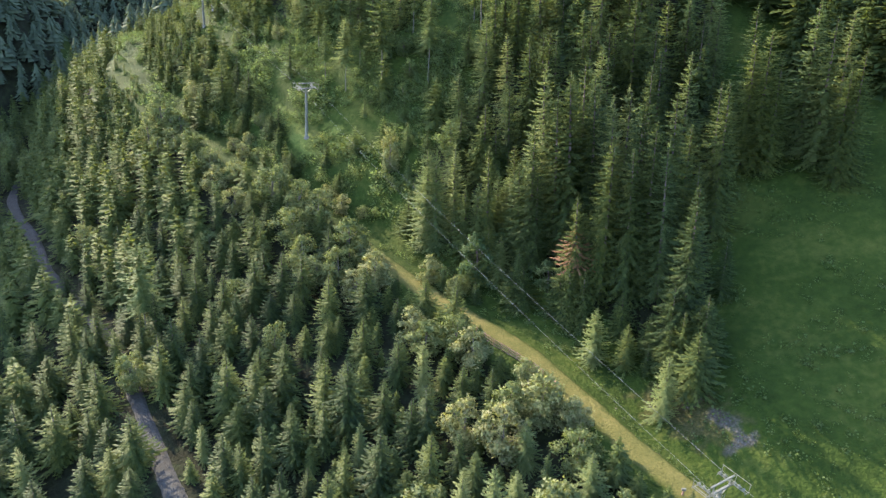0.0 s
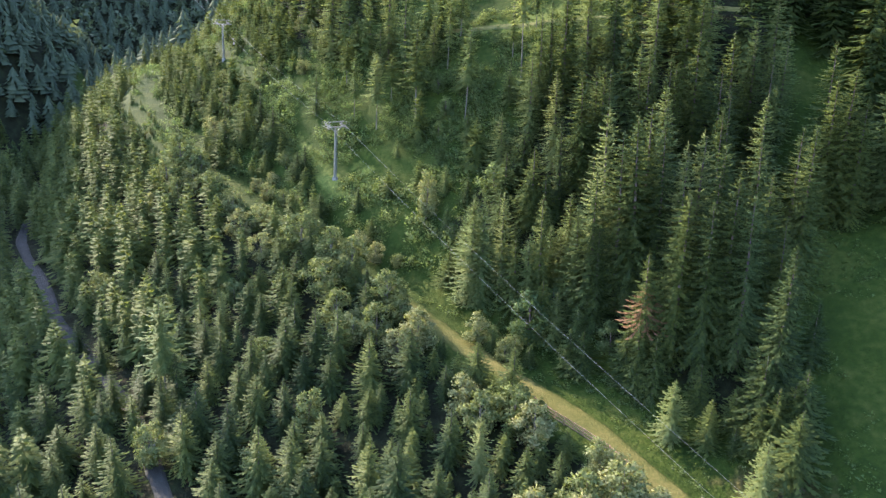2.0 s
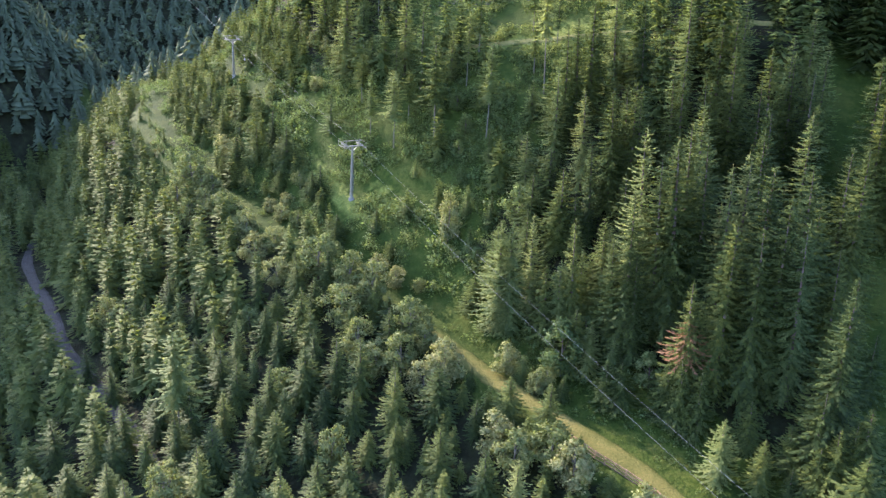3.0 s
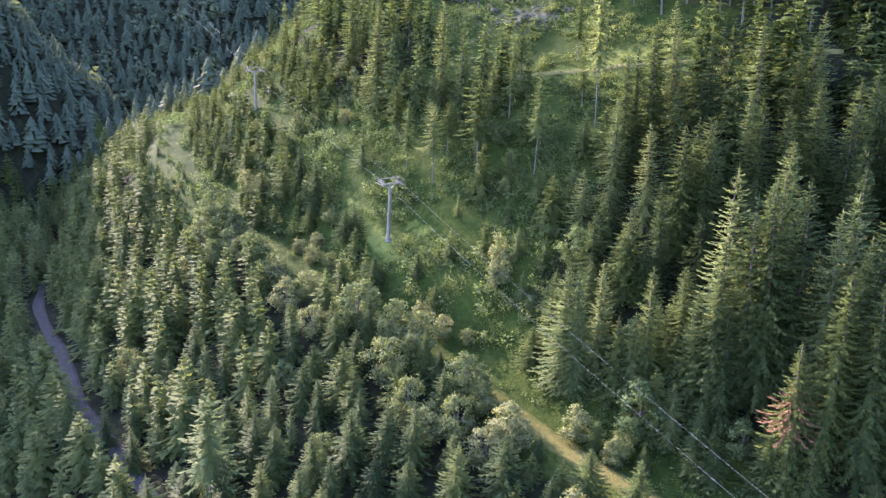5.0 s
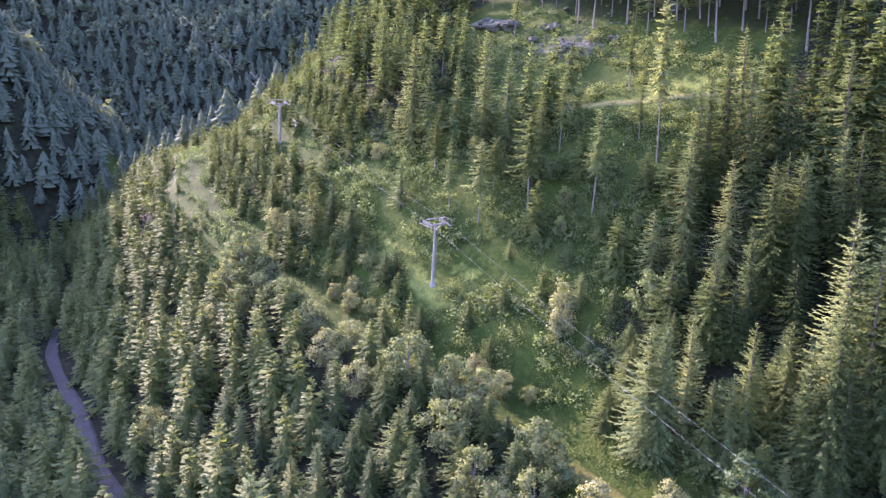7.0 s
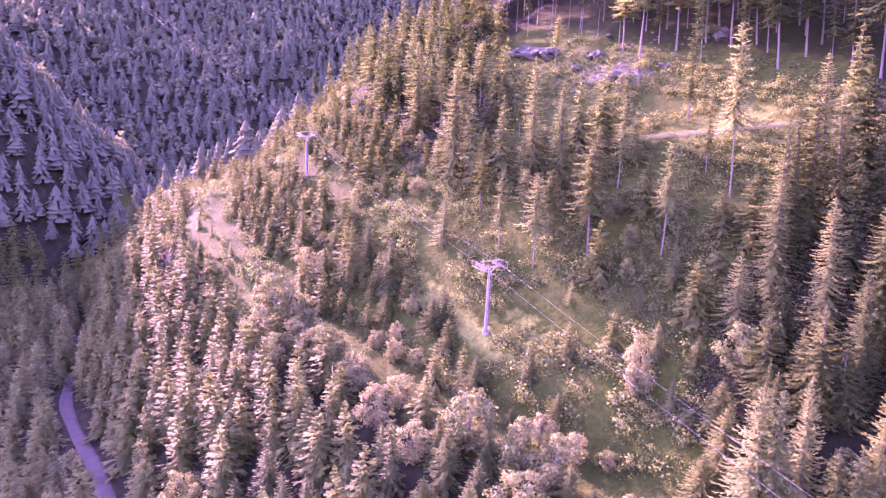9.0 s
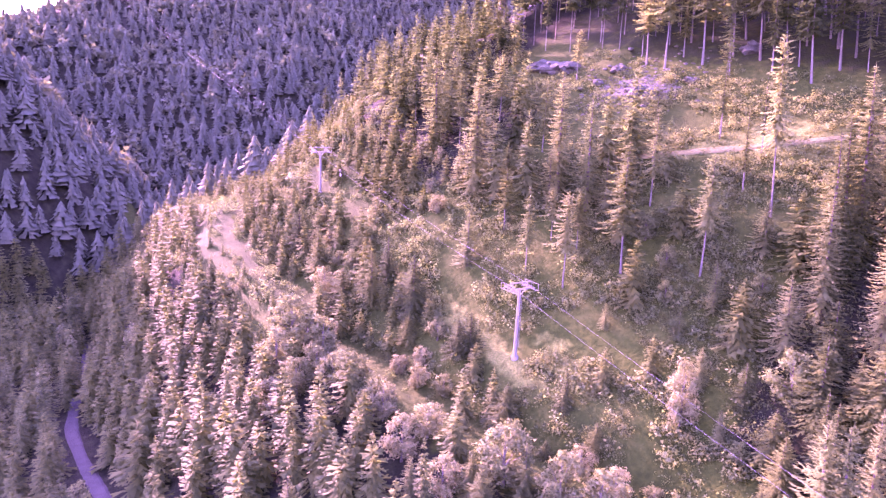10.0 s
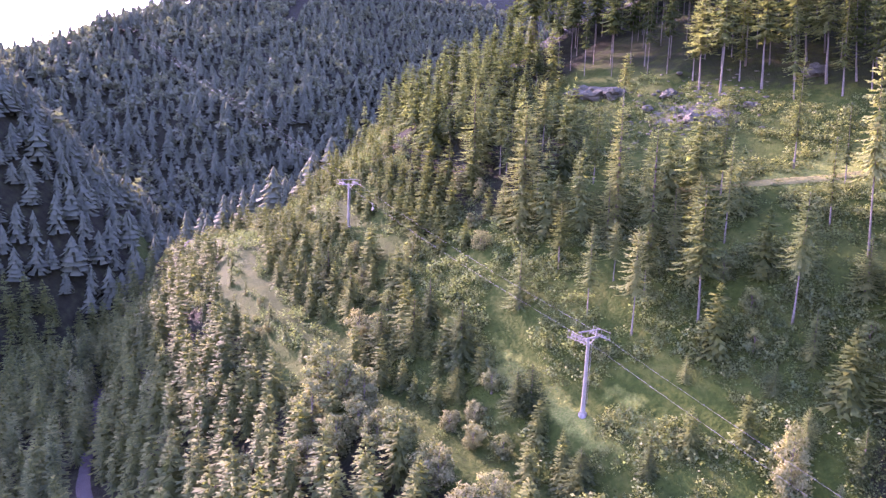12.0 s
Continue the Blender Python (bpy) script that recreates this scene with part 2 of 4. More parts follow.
def beyond_rim(x, y):
    """Metres past the spur's rim; negative on the near side."""
    best, last = None, len(RIM) - 2
    for i in range(last + 1):
        (ax, ay), (bx, by) = RIM[i], RIM[i + 1]
        ux, uy = bx - ax, by - ay
        ll = math.hypot(ux, uy)
        f = ((x - ax) * ux + (y - ay) * uy) / (ll * ll)
        f = max(-9.0 if i == 0 else 0.0, min(1.0 if i < last else 9.0, f))
        px, py = x - ax - f * ux, y - ay - f * uy
        r = math.hypot(px, py)
        if best is None or r < abs(best):
            best = r if px * uy - py * ux < 0 else -r
    return best


def road_near(x, y):
    """Distance from the forest road, and its height there."""
    best = (1e9, 0)
    for (ax, ay, az), (bx, by, bz) in zip(ROAD, ROAD[1:]):
        ux, uy = bx - ax, by - ay
        f = max(0, min(1, ((x - ax) * ux + (y - ay) * uy) / (ux * ux + uy * uy)))
        r = math.hypot(x - ax - f * ux, y - ay - f * uy)
        if r < best[0]:
            best = (r, az + f * (bz - az))
    return best


def height(x, y):
    s, d, z = along(x, y)
    lumps = 0.9 * noise.noise((x * 0.045, y * 0.045, 3.1)) + 0.35 * noise.noise((x * 0.16, y * 0.16, 7.7))
    if d > 0:
        steep = 0.52 + 0.40 * smooth(70, 130, s)
        r = max(0.0, d - 5.5)
        rise = steep * min(r, 30) + 0.62 * min(max(0.0, r - 30), 50) + 0.42 * max(0.0, r - 80)
        # a narrow terrace on which the lift pylon stands
        shelf = (1.2 * math.exp(-((d - 10) / 2.2) ** 2) - 1.6 * math.exp(-((d - 16) / 3.2) ** 2)) * smooth(132, 145, s) * smooth(215, 190, s)
        near = z + rise + shelf + lumps * smooth(4, 10, d)
    else:
        r = max(0.0, -d - 3.2)
        fall = (0.46 + 0.0044 * max(0.0, min(s - 125, 135))) * min(r, 31) + (0.5 - 0.25 * smooth(180, 240, s)) * max(0.0, r - 36)
        near = max(z - fall, -34 + 0.02 * min(r, 200)) + lumps * smooth(3, 9, -d)
        if d < -20:
            off, zr = road_near(x, y)
            near += (zr - near) * smooth(7.5, 2.0, off)
    e = beyond_rim(x, y)
    near -= 0.85 * max(0.0, e) * smooth(0, 14, e)
    near = max(near, -36.0)
    # the far mountain side
    p = -0.42 * (x + 190) + 0.91 * (y - 275)
    q = 0.91 * (x + 190) + 0.42 * (y - 275)
    crest = (83 + 0.6 * min(q + 60, 480) if q > -60 else 83 + 0.3 * min(-60 - q, 90)) + 6 * noise.noise((x * 0.012, y * 0.012, 1.3))
    far = -30 + 0.43 * p
    far = min(far, crest - 0.25 * max(0, p - 480)) + 9 * noise.noise((x * 0.012, y * 0.012, 5.5)) * smooth(430, 330, p)
    # a steep wooded shoulder added across the valley to keep evening sun off the lower slope
    away = math.hypot(x + 272, y - 293)
    far = max(far, -36.0, min(100.0, 112 - 1.1 * away) + 5 * noise.noise((x * 0.02, y * 0.02, 8.8)))
    k = max(0.0, min(1.0, 0.5 + (near - far) / 16))
    return far + (near - far) * k + 4 * k * (1 - k)


# ---- ground sheet ----
def steps(lo, hi, fine, reach):
    out, v, w = [], lo, fine
    while v < hi:
        out.append(v)
        v += fine
    left, v = [], lo
    while v > reach[0]:
        w *= 1.22
        v -= w
        left.append(v)
    right, v, w = [], out[-1], fine
    while v < reach[1]:
        w *= 1.22
        v += w
        right.append(v)
    return left[::-1] + out + right


def mesh_of(name, verts, faces, mat, flat=False):
    me = bpy.data.meshes.new(name)
    me.from_pydata(verts, [], faces)
    me.materials.append(mat)
    if not flat:
        me.polygons.foreach_set("use_smooth", [True] * len(me.polygons))
    return me


gx, gy = steps(-190, 95, 2.2, (-2600, 2600)), steps(10, 330, 2.2, (-2200, 3600))
gv = [(x, y, height(x, y)) for y in gy for x in gx]
nx = len(gx)
gf = [(j * nx + i, j * nx + i + 1, (j + 1) * nx + i + 1, (j + 1) * nx + i) for j in range(len(gy) - 1) for i in range(nx - 1)]


def litter(x, y):
    """How far the forest floor replaces the grass: under the slope wood, in the stand, on the mountain."""
    s, d, z = along(x, y)
    if d < 0:
        rim = 3.5 * smooth(180, 200, s)
        return smooth(3.5 + rim, 6 + rim, -d) * smooth(40, 48, s)
    if beyond_rim(x, y) > 0:
        return 0.7
    stand = smooth(10, 15, d) * smooth(68, 76, s) * smooth(132, 122, s) * smooth(2, -3, x - 33 - 0.19 * (y - 74))
    return max(stand, 0.55 * smooth(70, 76, d) * smooth(92, 100, s), 0.8 * smooth(27, 32, d) * smooth(196, 204, s) * (1 - smooth(50, 54, d) * smooth(230, 222, s)))


gm = mesh_of("ground", gv, gf, GRASS)
gm.attributes.new("litter", "FLOAT", "POINT").data.foreach_set("value", [litter(x, y) for x, y, z in gv])
ground = tagged(new("ground", gm), "steep green alpine meadow and forest floor", "ground", kind="structure")


def ribbon(name, line, half, lift, mat, label, category, step=1.5):
    """A strip of road laid on the ground along a line."""
    pts = []
    for (ax, ay), (bx, by) in zip(line, line[1:]):
        n = max(1, round(math.hypot(bx - ax, by - ay) / step))
        pts += [(ax + (bx - ax) * k / n, ay + (by - ay) * k / n) for k in range(n)]
    pts.append(line[-1])
    for _ in range(6):
        pts = [pts[0]] + [tuple((pts[i - 1][k] + 2 * pts[i][k] + pts[i + 1][k]) / 4 for k in (0, 1)) for i in range(1, len(pts) - 1)] + [pts[-1]]
    verts, faces, cols = [], [], 7
    for i, (x, y) in enumerate(pts):
        a, b = pts[max(0, i - 1)], pts[min(len(pts) - 1, i + 1)]
        t = Vector((b[0] - a[0], b[1] - a[1], 0)).normalized()
        wide = half * (1 - 0.62 * smooth(118, 145, along(x, y)[0]) - 0.1 * smooth(215, 235, along(x, y)[0])) if name == "grass_track" else half
        wob = 1 + 0.22 * noise.noise((x * 0.12, y * 0.12, 2.0))
        for k in range(cols):
            o = (k / (cols - 1) * 2 - 1) * wide * wob
            px, py = x + t.y * o, y - t.x * o
            edge = 0.25 if k in (0, cols - 1) else 0
            verts.append((px, py, height(px, py) + lift - edge))
        if i:
            r0, r1 = (i - 1) * cols, i * cols
            faces += [(r0 + k, r0 + k + 1, r1 + k + 1, r1 + k) for k in range(cols - 1)]
    me = mesh_of(name, verts, faces, mat)
    rim = me.attributes.new("rim", "FLOAT", "POINT")
    rim.data.foreach_set("value", [(0.0, 0.12, 0.4, 1.0)[abs(k - cols // 2)] + (0.85 * smooth(100, 150, along(*p)[0]) if name == "grass_track" else 0) for p in pts for k in range(cols)])
    return tagged(new(name, me), label, category, kind="structure")


ribbon("grass_track", [(x, y) for x, y, z in TRACK[:TRACK_END]], 2.2, 0.2, TRACK_MAT, "sunlit yellow-green mown grass track along the slope", "track")
ribbon("gravel_road", [(x, y) for x, y, z in ROAD], 1.25, 0.16, GRAVEL, "pale grey gravel forest road below the slope", "road")


# ---- trees ----
rnd = random.Random(5)


def part(name, me, parent, label=""):
    ob = new(name, me)
    ob.parent = parent
    return tagged(ob, label)


def trunk_mesh(h, r0, r1, mat, seed, sides=7, segs=6, sway=0.012):
    q = random.Random(seed)
    verts, faces = [], []
    cx = cy = 0.0
    for i in range(segs + 1):
        f = i / segs
        if i:
            cx, cy = cx + q.uniform(-1, 1) * sway * h / segs * 2, cy + q.uniform(-1, 1) * sway * h / segs * 2
        r = r0 + (r1 - r0) * f + (0.35 * r0 if i == 0 else 0)
        for k in range(sides):
            a = 2 * math.pi * k / sides
            verts.append((cx + r * math.cos(a), cy + r * math.sin(a), h * f - (0.8 if i == 0 else 0)))
        if i:
            faces += [((i - 1) * sides + k, (i - 1) * sides + (k + 1) % sides, i * sides + (k + 1) % sides, i * sides + k) for k in range(sides)]
    return mesh_of("trunk", verts, faces, mat)


def soften(verts, faces, outward, blend=0.6):
    """Turns each spray to face outward and rounds its shading towards the crown's own curve."""
    V, F, O = np.array(verts, dtype=np.float64), np.array(faces, dtype=np.int32), np.array(outward, dtype=np.float64)
    O /= np.linalg.norm(O, axis=1, keepdims=True) + 1e-9
    fn = np.cross(V[F[:, 1]] - V[F[:, 0]], V[F[:, 2]] - V[F[:, 0]])
    fn /= np.linalg.norm(fn, axis=1, keepdims=True) + 1e-9
    back = (fn * O[F].mean(1)).sum(1) < 0
    F[back] = F[back][:, ::-1]
    fn[back] *= -1
    acc = np.zeros_like(V)
    for k in range(F.shape[1]):
        np.add.at(acc, F[:, k], fn)
    acc /= np.linalg.norm(acc, axis=1, keepdims=True) + 1e-9
    N = O * blend + acc * (1 - blend)
    N /= np.linalg.norm(N, axis=1, keepdims=True) + 1e-9
    return V, F, N


def crown_mesh(name, data, mat):
    V, F, N = data
    me = mesh_of(name, V.tolist(), F.tolist(), mat)
    me.normals_split_custom_set_from_vertices(N.tolist())
    return me


def conifer_data(h, width, base, whorls, arms, segs, seed, droop=0.35, ragged=0.25, power=0.85, twig=0.3):
    """Sprays of a conifer, arm by arm: each a drooping spine with a comb of short hanging twigs on both sides."""
    q = random.Random(seed)
    verts, faces = [], []
    lift = [q.uniform(0.8, 1.2) for _ in range(5)]      # uneven sides, so that no two shapes have one outline
    for w in range(whorls):
        f = min(max((w + q.uniform(-0.45, 0.45)) / whorls, 0), 1)
        z0 = base + (h - base) * (f ** 0.92)
        reach = width * max(0.035, (1 - f) ** power) * (0.8 + 0.2 * min(1, f * 7 + 0.2)) * q.uniform(0.86, 1.12)
        count = max(4, round(arms * (0.5 + 0.5 * (1 - f))))
        turn = q.uniform(0, 6.28)
        for k in range(count):
            a = turn + 6.283 * (k + q.uniform(-0.4, 0.4)) / count
            ln = reach * q.uniform(1 - ragged, 1 + ragged * 0.7) * lift[int(a / 6.2832 * 5) % 5]
            ca, sa = math.cos(a), math.sin(a)
            zz = z0 + q.uniform(-0.5, 0.5) * (h - base) / whorls
            up = 0.3 - 0.6 * (1 - f)
            n_seg = max(1, round(segs * (0.45 + 0.75 * (1 - f))))
            curve = droop * (1 - f * 0.6)
            spine = [(ca * ln * g, sa * ln * g, zz + ln * (up * g - curve * g * (1 - 0.75 * g))) for g in (i / n_seg for i in range(n_seg + 1))]
            half = twig * (0.34 * ln + 0.2 * width)
            for i in range(n_seg):
                g = (i + 0.5) / n_seg
                p, n = spine[i], spine[i + 1]
                m = len(verts)
                wd = half * (1.25 - g * 0.75)
                wl, wr = wd * q.uniform(0.6, 1.4), wd * q.uniform(0.6, 1.4)
                ol, orr = wd * q.uniform(0.2, 0.9), wd * q.uniform(0.2, 0.9)
                verts += [p, n, (n[0] - sa * wl + ca * ol, n[1] + ca * wl + sa * ol, n[2] - wl * q.uniform(0.1, 0.8)),
                          (n[0] + sa * wr + ca * orr, n[1] - ca * wr + sa * orr, n[2] - wr * q.uniform(0.1, 0.8))]
                faces += [(m, m + 1, m + 2), (m + 1, m, m + 3)]
                if i % 2 == 0:
                    o = q.uniform(-0.4, 0.4) * wd
                    verts.append((p[0] * 0.5 + n[0] * 0.5 - sa * o, p[1] * 0.5 + n[1] * 0.5 + ca * o, p[2] - wd * q.uniform(0.7, 1.3)))
                    faces.append((m, m + 4, m + 1))
            m, t = len(verts), spine[-1]
            tw = min(0.1 * ln, 0.16)
            verts += [(t[0] - sa * tw, t[1] + ca * tw, t[2]), (t[0] + sa * tw, t[1] - ca * tw, t[2]), (t[0] + ca * 2.4 * tw, t[1] + sa * 2.4 * tw, t[2] + 0.03 * ln)]
            faces.append((m, m + 1, m + 2))
    m = len(verts)
    verts += [(0.07, 0, h * 0.95), (-0.05, 0.06, h * 0.95), (-0.05, -0.06, h * 0.95), (0, 0, h * 1.02)]
    faces += [(m, m + 1, m + 3), (m + 1, m + 2, m + 3), (m + 2, m, m + 3)]
    return soften(verts, faces, [(x, y, 0.55 * math.hypot(x, y) + 0.25) for x, y, z in verts], 0.4)


def lobe_data(lobes, count, size, seed, blend=0.45):
    """Leaf sprays scattered through uneven lobes (x, y, z, radius)."""
    q = random.Random(seed)
    verts, faces, outward = [], [], []
    total = sum(r ** 2 for *_, r in lobes)
    for lx, ly, lz, r in lobes:
        for _ in range(round(count * r * r / total)):
            v = Vector((q.gauss(0, 1), q.gauss(0, 1), q.gauss(0, 0.9)))
            v = v.normalized() * r * (q.random() ** 0.45) * q.uniform(0.75, 1.55)
            c = Vector((lx, ly, lz)) + v
            e = Euler((q.uniform(-1.1, 1.1), q.uniform(-1.1, 1.1), q.uniform(0, 6.28))).to_matrix()
            k = size * q.uniform(0.6, 1.4)
            m = len(verts)
            for ox, oy, oz in ((-k, -0.25 * k, 0), (0.9 * k, -0.5 * k, 0.15 * k), (0.35 * k, 0.85 * k, -0.15 * k)):
                verts.append(tuple(c + e @ Vector((ox, oy, oz))))
                outward.append((v.x + 0.3 * lx, v.y + 0.3 * ly, v.z + 0.25 * r))
            faces.append((m, m + 1, m + 2))
    return soften(verts, faces, outward, blend)


def tree(name, label, category, trunk, crown, group):
    ob = tagged(new(name), label, category, group)
    part("trunk", trunk, ob)
    part("crown", crown, ob)
    return ob


def conifer(name, label, h, width, base, whorls, arms, segs, seed, mat, bark, group, r0=None, **kw):
    crown = crown_mesh("crown", conifer_data(h, width, base, whorls, arms, segs, seed, **kw), mat)
    return tree(name, label, "tree", trunk_mesh(h * 0.97, r0 or 0.014 * h + 0.05, 0.02, bark, seed), crown, group)


def broadleaf(name, label, h, width, seed, mat, bark, group, count=3600, size=0.155):
    q = random.Random(seed)
    lobes = []
    for i in range(19):
        f = i / 18
        a = i * 2.4 + q.uniform(-0.5, 0.5)
        rr = width * (0.62 * math.sin(math.pi * (0.12 + 0.8 * f)) + 0.05) * q.uniform(0.55, 1.2)
        lobes.append((rr * math.cos(a), rr * math.sin(a), h * (0.16 + 0.74 * f), width * q.uniform(0.2, 0.4) * (1.15 - 0.45 * f)))
    crown = crown_mesh("crown", lobe_data(lobes, count, size, seed), mat)
    bm = bmesh.new()
    bm.from_mesh(trunk_mesh(h * 0.8, 0.022 * h, 0.03, bark, seed))
    for lx, ly, lz, r in lobes[2::2]:
        a, b = Vector((0, 0, lz * 0.55)), Vector((lx, ly, lz))
        d = (b - a)
        res = bmesh.ops.create_cone(bm, segments=4, radius1=0.008 * h, radius2=0.012, depth=d.length)
        m = Matrix.Translation((a + b) / 2) @ d.to_track_quat("Z", "Y").to_matrix().to_4x4()
        bmesh.ops.transform(bm, matrix=m, verts=res["verts"])
    me = bpy.data.meshes.new("trunk")
    bm.to_mesh(me)
    bm.free()
    me.materials.append(bark)
    return tree(name, label, "tree", me, crown, group)


KINDS = {"S": [], "L": [], "P": [], "B": [], "R": [], "D": [], "T": [], "G": []}
for i in range(6):
    KINDS["S"].append((conifer("spruce_tree", "dark green spruce with drooping branches on the forested slope", 12, 2.5 + 0.18 * i, 0.3, 29, 10, 4, 20 + i, SPRUCE, BARK, "forest spruces", twig=0.25, power=0.78 + 0.05 * i), 12))
for i in range(4):
    KINDS["T"].append((conifer("spruce_tree", "tall dark spruce in the dense stand beside the meadow", 22, 3.3 + 0.25 * i, 0.7, 46, 11, 6, 240 + i, SPRUCE, BARK, "forest spruces", twig=0.2, power=0.58 + 0.06 * i, droop=0.45, ragged=0.32), 22))
for i in range(3):
    KINDS["G"].append((conifer("larch_tree", "tall soft yellow-green larch in the stand", 22, 3.3 + 0.25 * i, 1.0, 44, 11, 6, 250 + i, LARCH, BARK, "forest larches", twig=0.2, power=0.6 + 0.06 * i, droop=0.55, ragged=0.4), 22))
for i in range(4):
    KINDS["L"].append((conifer("larch_tree", "soft yellow-green larch with feathery drooping branches", 13, 2.6 + 0.2 * i, 0.7, 29, 10, 5, 40 + i, LARCH, BARK, "forest larches", twig=0.25, droop=0.5, ragged=0.4, power=0.62 + 0.06 * i), 13))
for i in range(4):
    KINDS["P"].append((conifer("tall_spruce", "tall slender spruce with a long bare trunk", 18, 1.9 + 0.2 * i, 5.0 + 0.9 * i, 26, 9, 4, 60 + i, LARCH if i % 2 else SPRUCE, PALE_BARK, "bare-trunked spruces", r0=0.14, droop=0.6, ragged=0.55, power=0.45), 18))
for i in range(4):
    KINDS["B"].append((broadleaf("broadleaf_tree", "pale green broadleaf tree with silvery sunlit leaves", 8, 2.5 + 0.2 * i, 80 + i, LEAF, PALE_BARK, "broadleaf trees"), 8))
for i in range(2):
    KINDS["D"].append((broadleaf("rowan_tree", "dense mid-green broadleaf tree on the slope", 8, 2.7 + 0.2 * i, 90 + i, SHRUB, BARK, "green broadleaf trees"), 8))
KINDS["R"].append((conifer("spruce_tree", "spruce with rust-brown dying lower branches", 11, 2.1, 0.5, 30, 11, 5, 33, SPRUCE, BARK, "forest spruces"), 11))
part("dead_foliage", crown_mesh("dead_foliage", conifer_data(8.2, 1.7, 5.0, 9, 11, 5, 34, twig=0.22), RUST), KINDS["R"][0][0], "rust-brown dead needles")


def lean_at(x):
    """The trees lean a little downhill, to the west, most of all in the stand above the track."""
    return -0.012 - 0.088 * smooth(-12, 18, x)


used, planted = set(), []


def plant(code, x, y, h, lean=0.02, fat=None):
    """Plants one tree; the first of each shape is the shape itself."""
    if h > 14 and code in "SL":
        code = "T" if code == "S" else "G"
    proto, h0 = rnd.choice(KINDS[code])
    k, f = h / h0, fat or (rnd.uniform(0.92, 1.18) if h > 14 else rnd.uniform(0.98, 1.28))
    if h > 20 and not fat:
        f = rnd.uniform(0.92, 1.1)
    tilt = Euler((rnd.uniform(-lean, lean), lean_at(x) + rnd.uniform(-lean, lean), 0)).to_matrix().to_4x4()
    m = Matrix.Translation((x, y, height(x, y) - 0.15)) @ tilt @ Matrix.Rotation(rnd.uniform(0, 6.28), 4, "Z") @ Matrix.Diagonal((k * f, k * f, k, 1))
    planted.append((x, y))
    if proto.name in used:
        return copy_thing(proto, m)
    used.add(proto.name)
    proto.matrix_basis = m
    return proto


# trees that stand out, by place: kind, x, y, height
LEFT_FRONT = [("S", -25.3, 76.9, 11), ("S", -23.2, 74.2, 9), ("S", -19.7, 73.3, 8), ("S", -26.1, 66.4, 9), ("S", -21.7, 67.6, 10), ("S", -23.9, 65.7, 9),
    ("S", -18.9, 64.4, 9), ("S", -11.2, 63.6, 11), ("S", -7.2, 63.6, 11), ("S", -1.3, 62.3, 12), ("S", -2, 69, 12), ("S", -14.9, 70.8, 10),
    ("S", -7.6, 72.7, 9), ("S", -17.4, 81.5, 8), ("S", -13.5, 78.8, 8), ("S", -11.3, 77.2, 7), ("S", -35.2, 84.2, 13), ("S", -46, 94.3, 14),
    ("S", -42.7, 87.4, 11), ("S", -40.7, 87.9, 11), ("S", -50.2, 88.9, 9), ("S", -55.2, 93.4, 10), ("S", -51.5, 73.8, 11),
    ("S", -47.3, 78.2, 12), ("S", -51.5, 77.6, 9), ("S", -43.9, 66.7, 10), ("S", -43.2, 71.8, 9), ("S", -38, 68.1, 10), ("S", -40.6, 67, 10),
    ("S", -32.9, 74.1, 10), ("P", -48, 94.6, 19), ("L", -53, 68.4, 10)]
LEFT_MID = [("S", -69.4, 109.7, 9), ("S", -63, 104.9, 9), ("S", -64.6, 92.4, 12), ("S", -58, 91, 12), ("S", -58.8, 85.3, 11), ("S", -41.3, 99.2, 12),
    ("S", -33, 93.4, 9), ("S", -36.4, 92, 10), ("S", -23.7, 92.2, 9), ("S", -33.3, 112.8, 10), ("S", -30.9, 101.9, 11), ("S", -20.9, 86.9, 7),
    ("S", -28.8, 87.6, 9), ("S", -11.9, 83, 9), ("S", -16, 86.5, 8), ("S", -17.5, 86.4, 8), ("S", -18.6, 94.3, 8), ("S", -6.6, 79.4, 9),
    ("S", -7.8, 88.4, 6), ("S", 5.8, 73.3, 7), ("S", 3.8, 60.9, 8), ("S", 15.3, 63.2, 8), ("S", -3.8, 69.3, 9), ("S", -40, 108.9, 10),
    ("S", -37.1, 105.6, 9), ("S", -53.8, 116.2, 9), ("S", -59.8, 120.8, 10), ("S", -64, 120.2, 9), ("L", -3.1, 76.8, 9), ("L", 9.5, 63.9, 10),
    ("L", 11.6, 60.3, 8)]
TRACK_EDGE = [("B", -45.3, 83.6, 7), ("L", 5.8, 55.5, 11), ("L", 2.5, 57.8, 10), ("L", 15.7, 57.4, 8), ("L", -4.8, 57.4, 9), ("B", -12.2, 96.6, 8), ("B", -18.3, 99.5, 8),
    ("B", -14.8, 95.4, 7), ("B", -24.8, 103, 8), ("B", -21.9, 100, 7), ("B", 7.9, 69.1, 8), ("B", 11.6, 68.9, 8), ("B", 2.5, 67.8, 8),
    ("B", 7, 65.2, 9), ("B", 12.3, 55.1, 8), ("S", -15.6, 64.3, 8), ("B", -1.3, 57.8, 8), ("S", -3.8, 62, 8), ("B", 1, 82, 8),
    ("B", 3.3, 79.7, 7), ("B", -3.1, 82.6, 7), ("B", -5.2, 85.7, 6), ("B", 14.9, 61.5, 7), ("B", -43.2, 88.4, 6), ("S", -52.6, 83.4, 9),
    ("S", -57.3, 81.1, 9), ("S", -47.2, 74.4, 8), ("S", -5.7, 65.3, 8), ("B", -62.7, 146.1, 7), ("B", -59.5, 143.1, 7), ("B", -57.1, 141.6, 8),
    ("B", -52.1, 135.9, 7), ("B", -50.7, 134.6, 7), ("B", -44.2, 130.4, 6)]
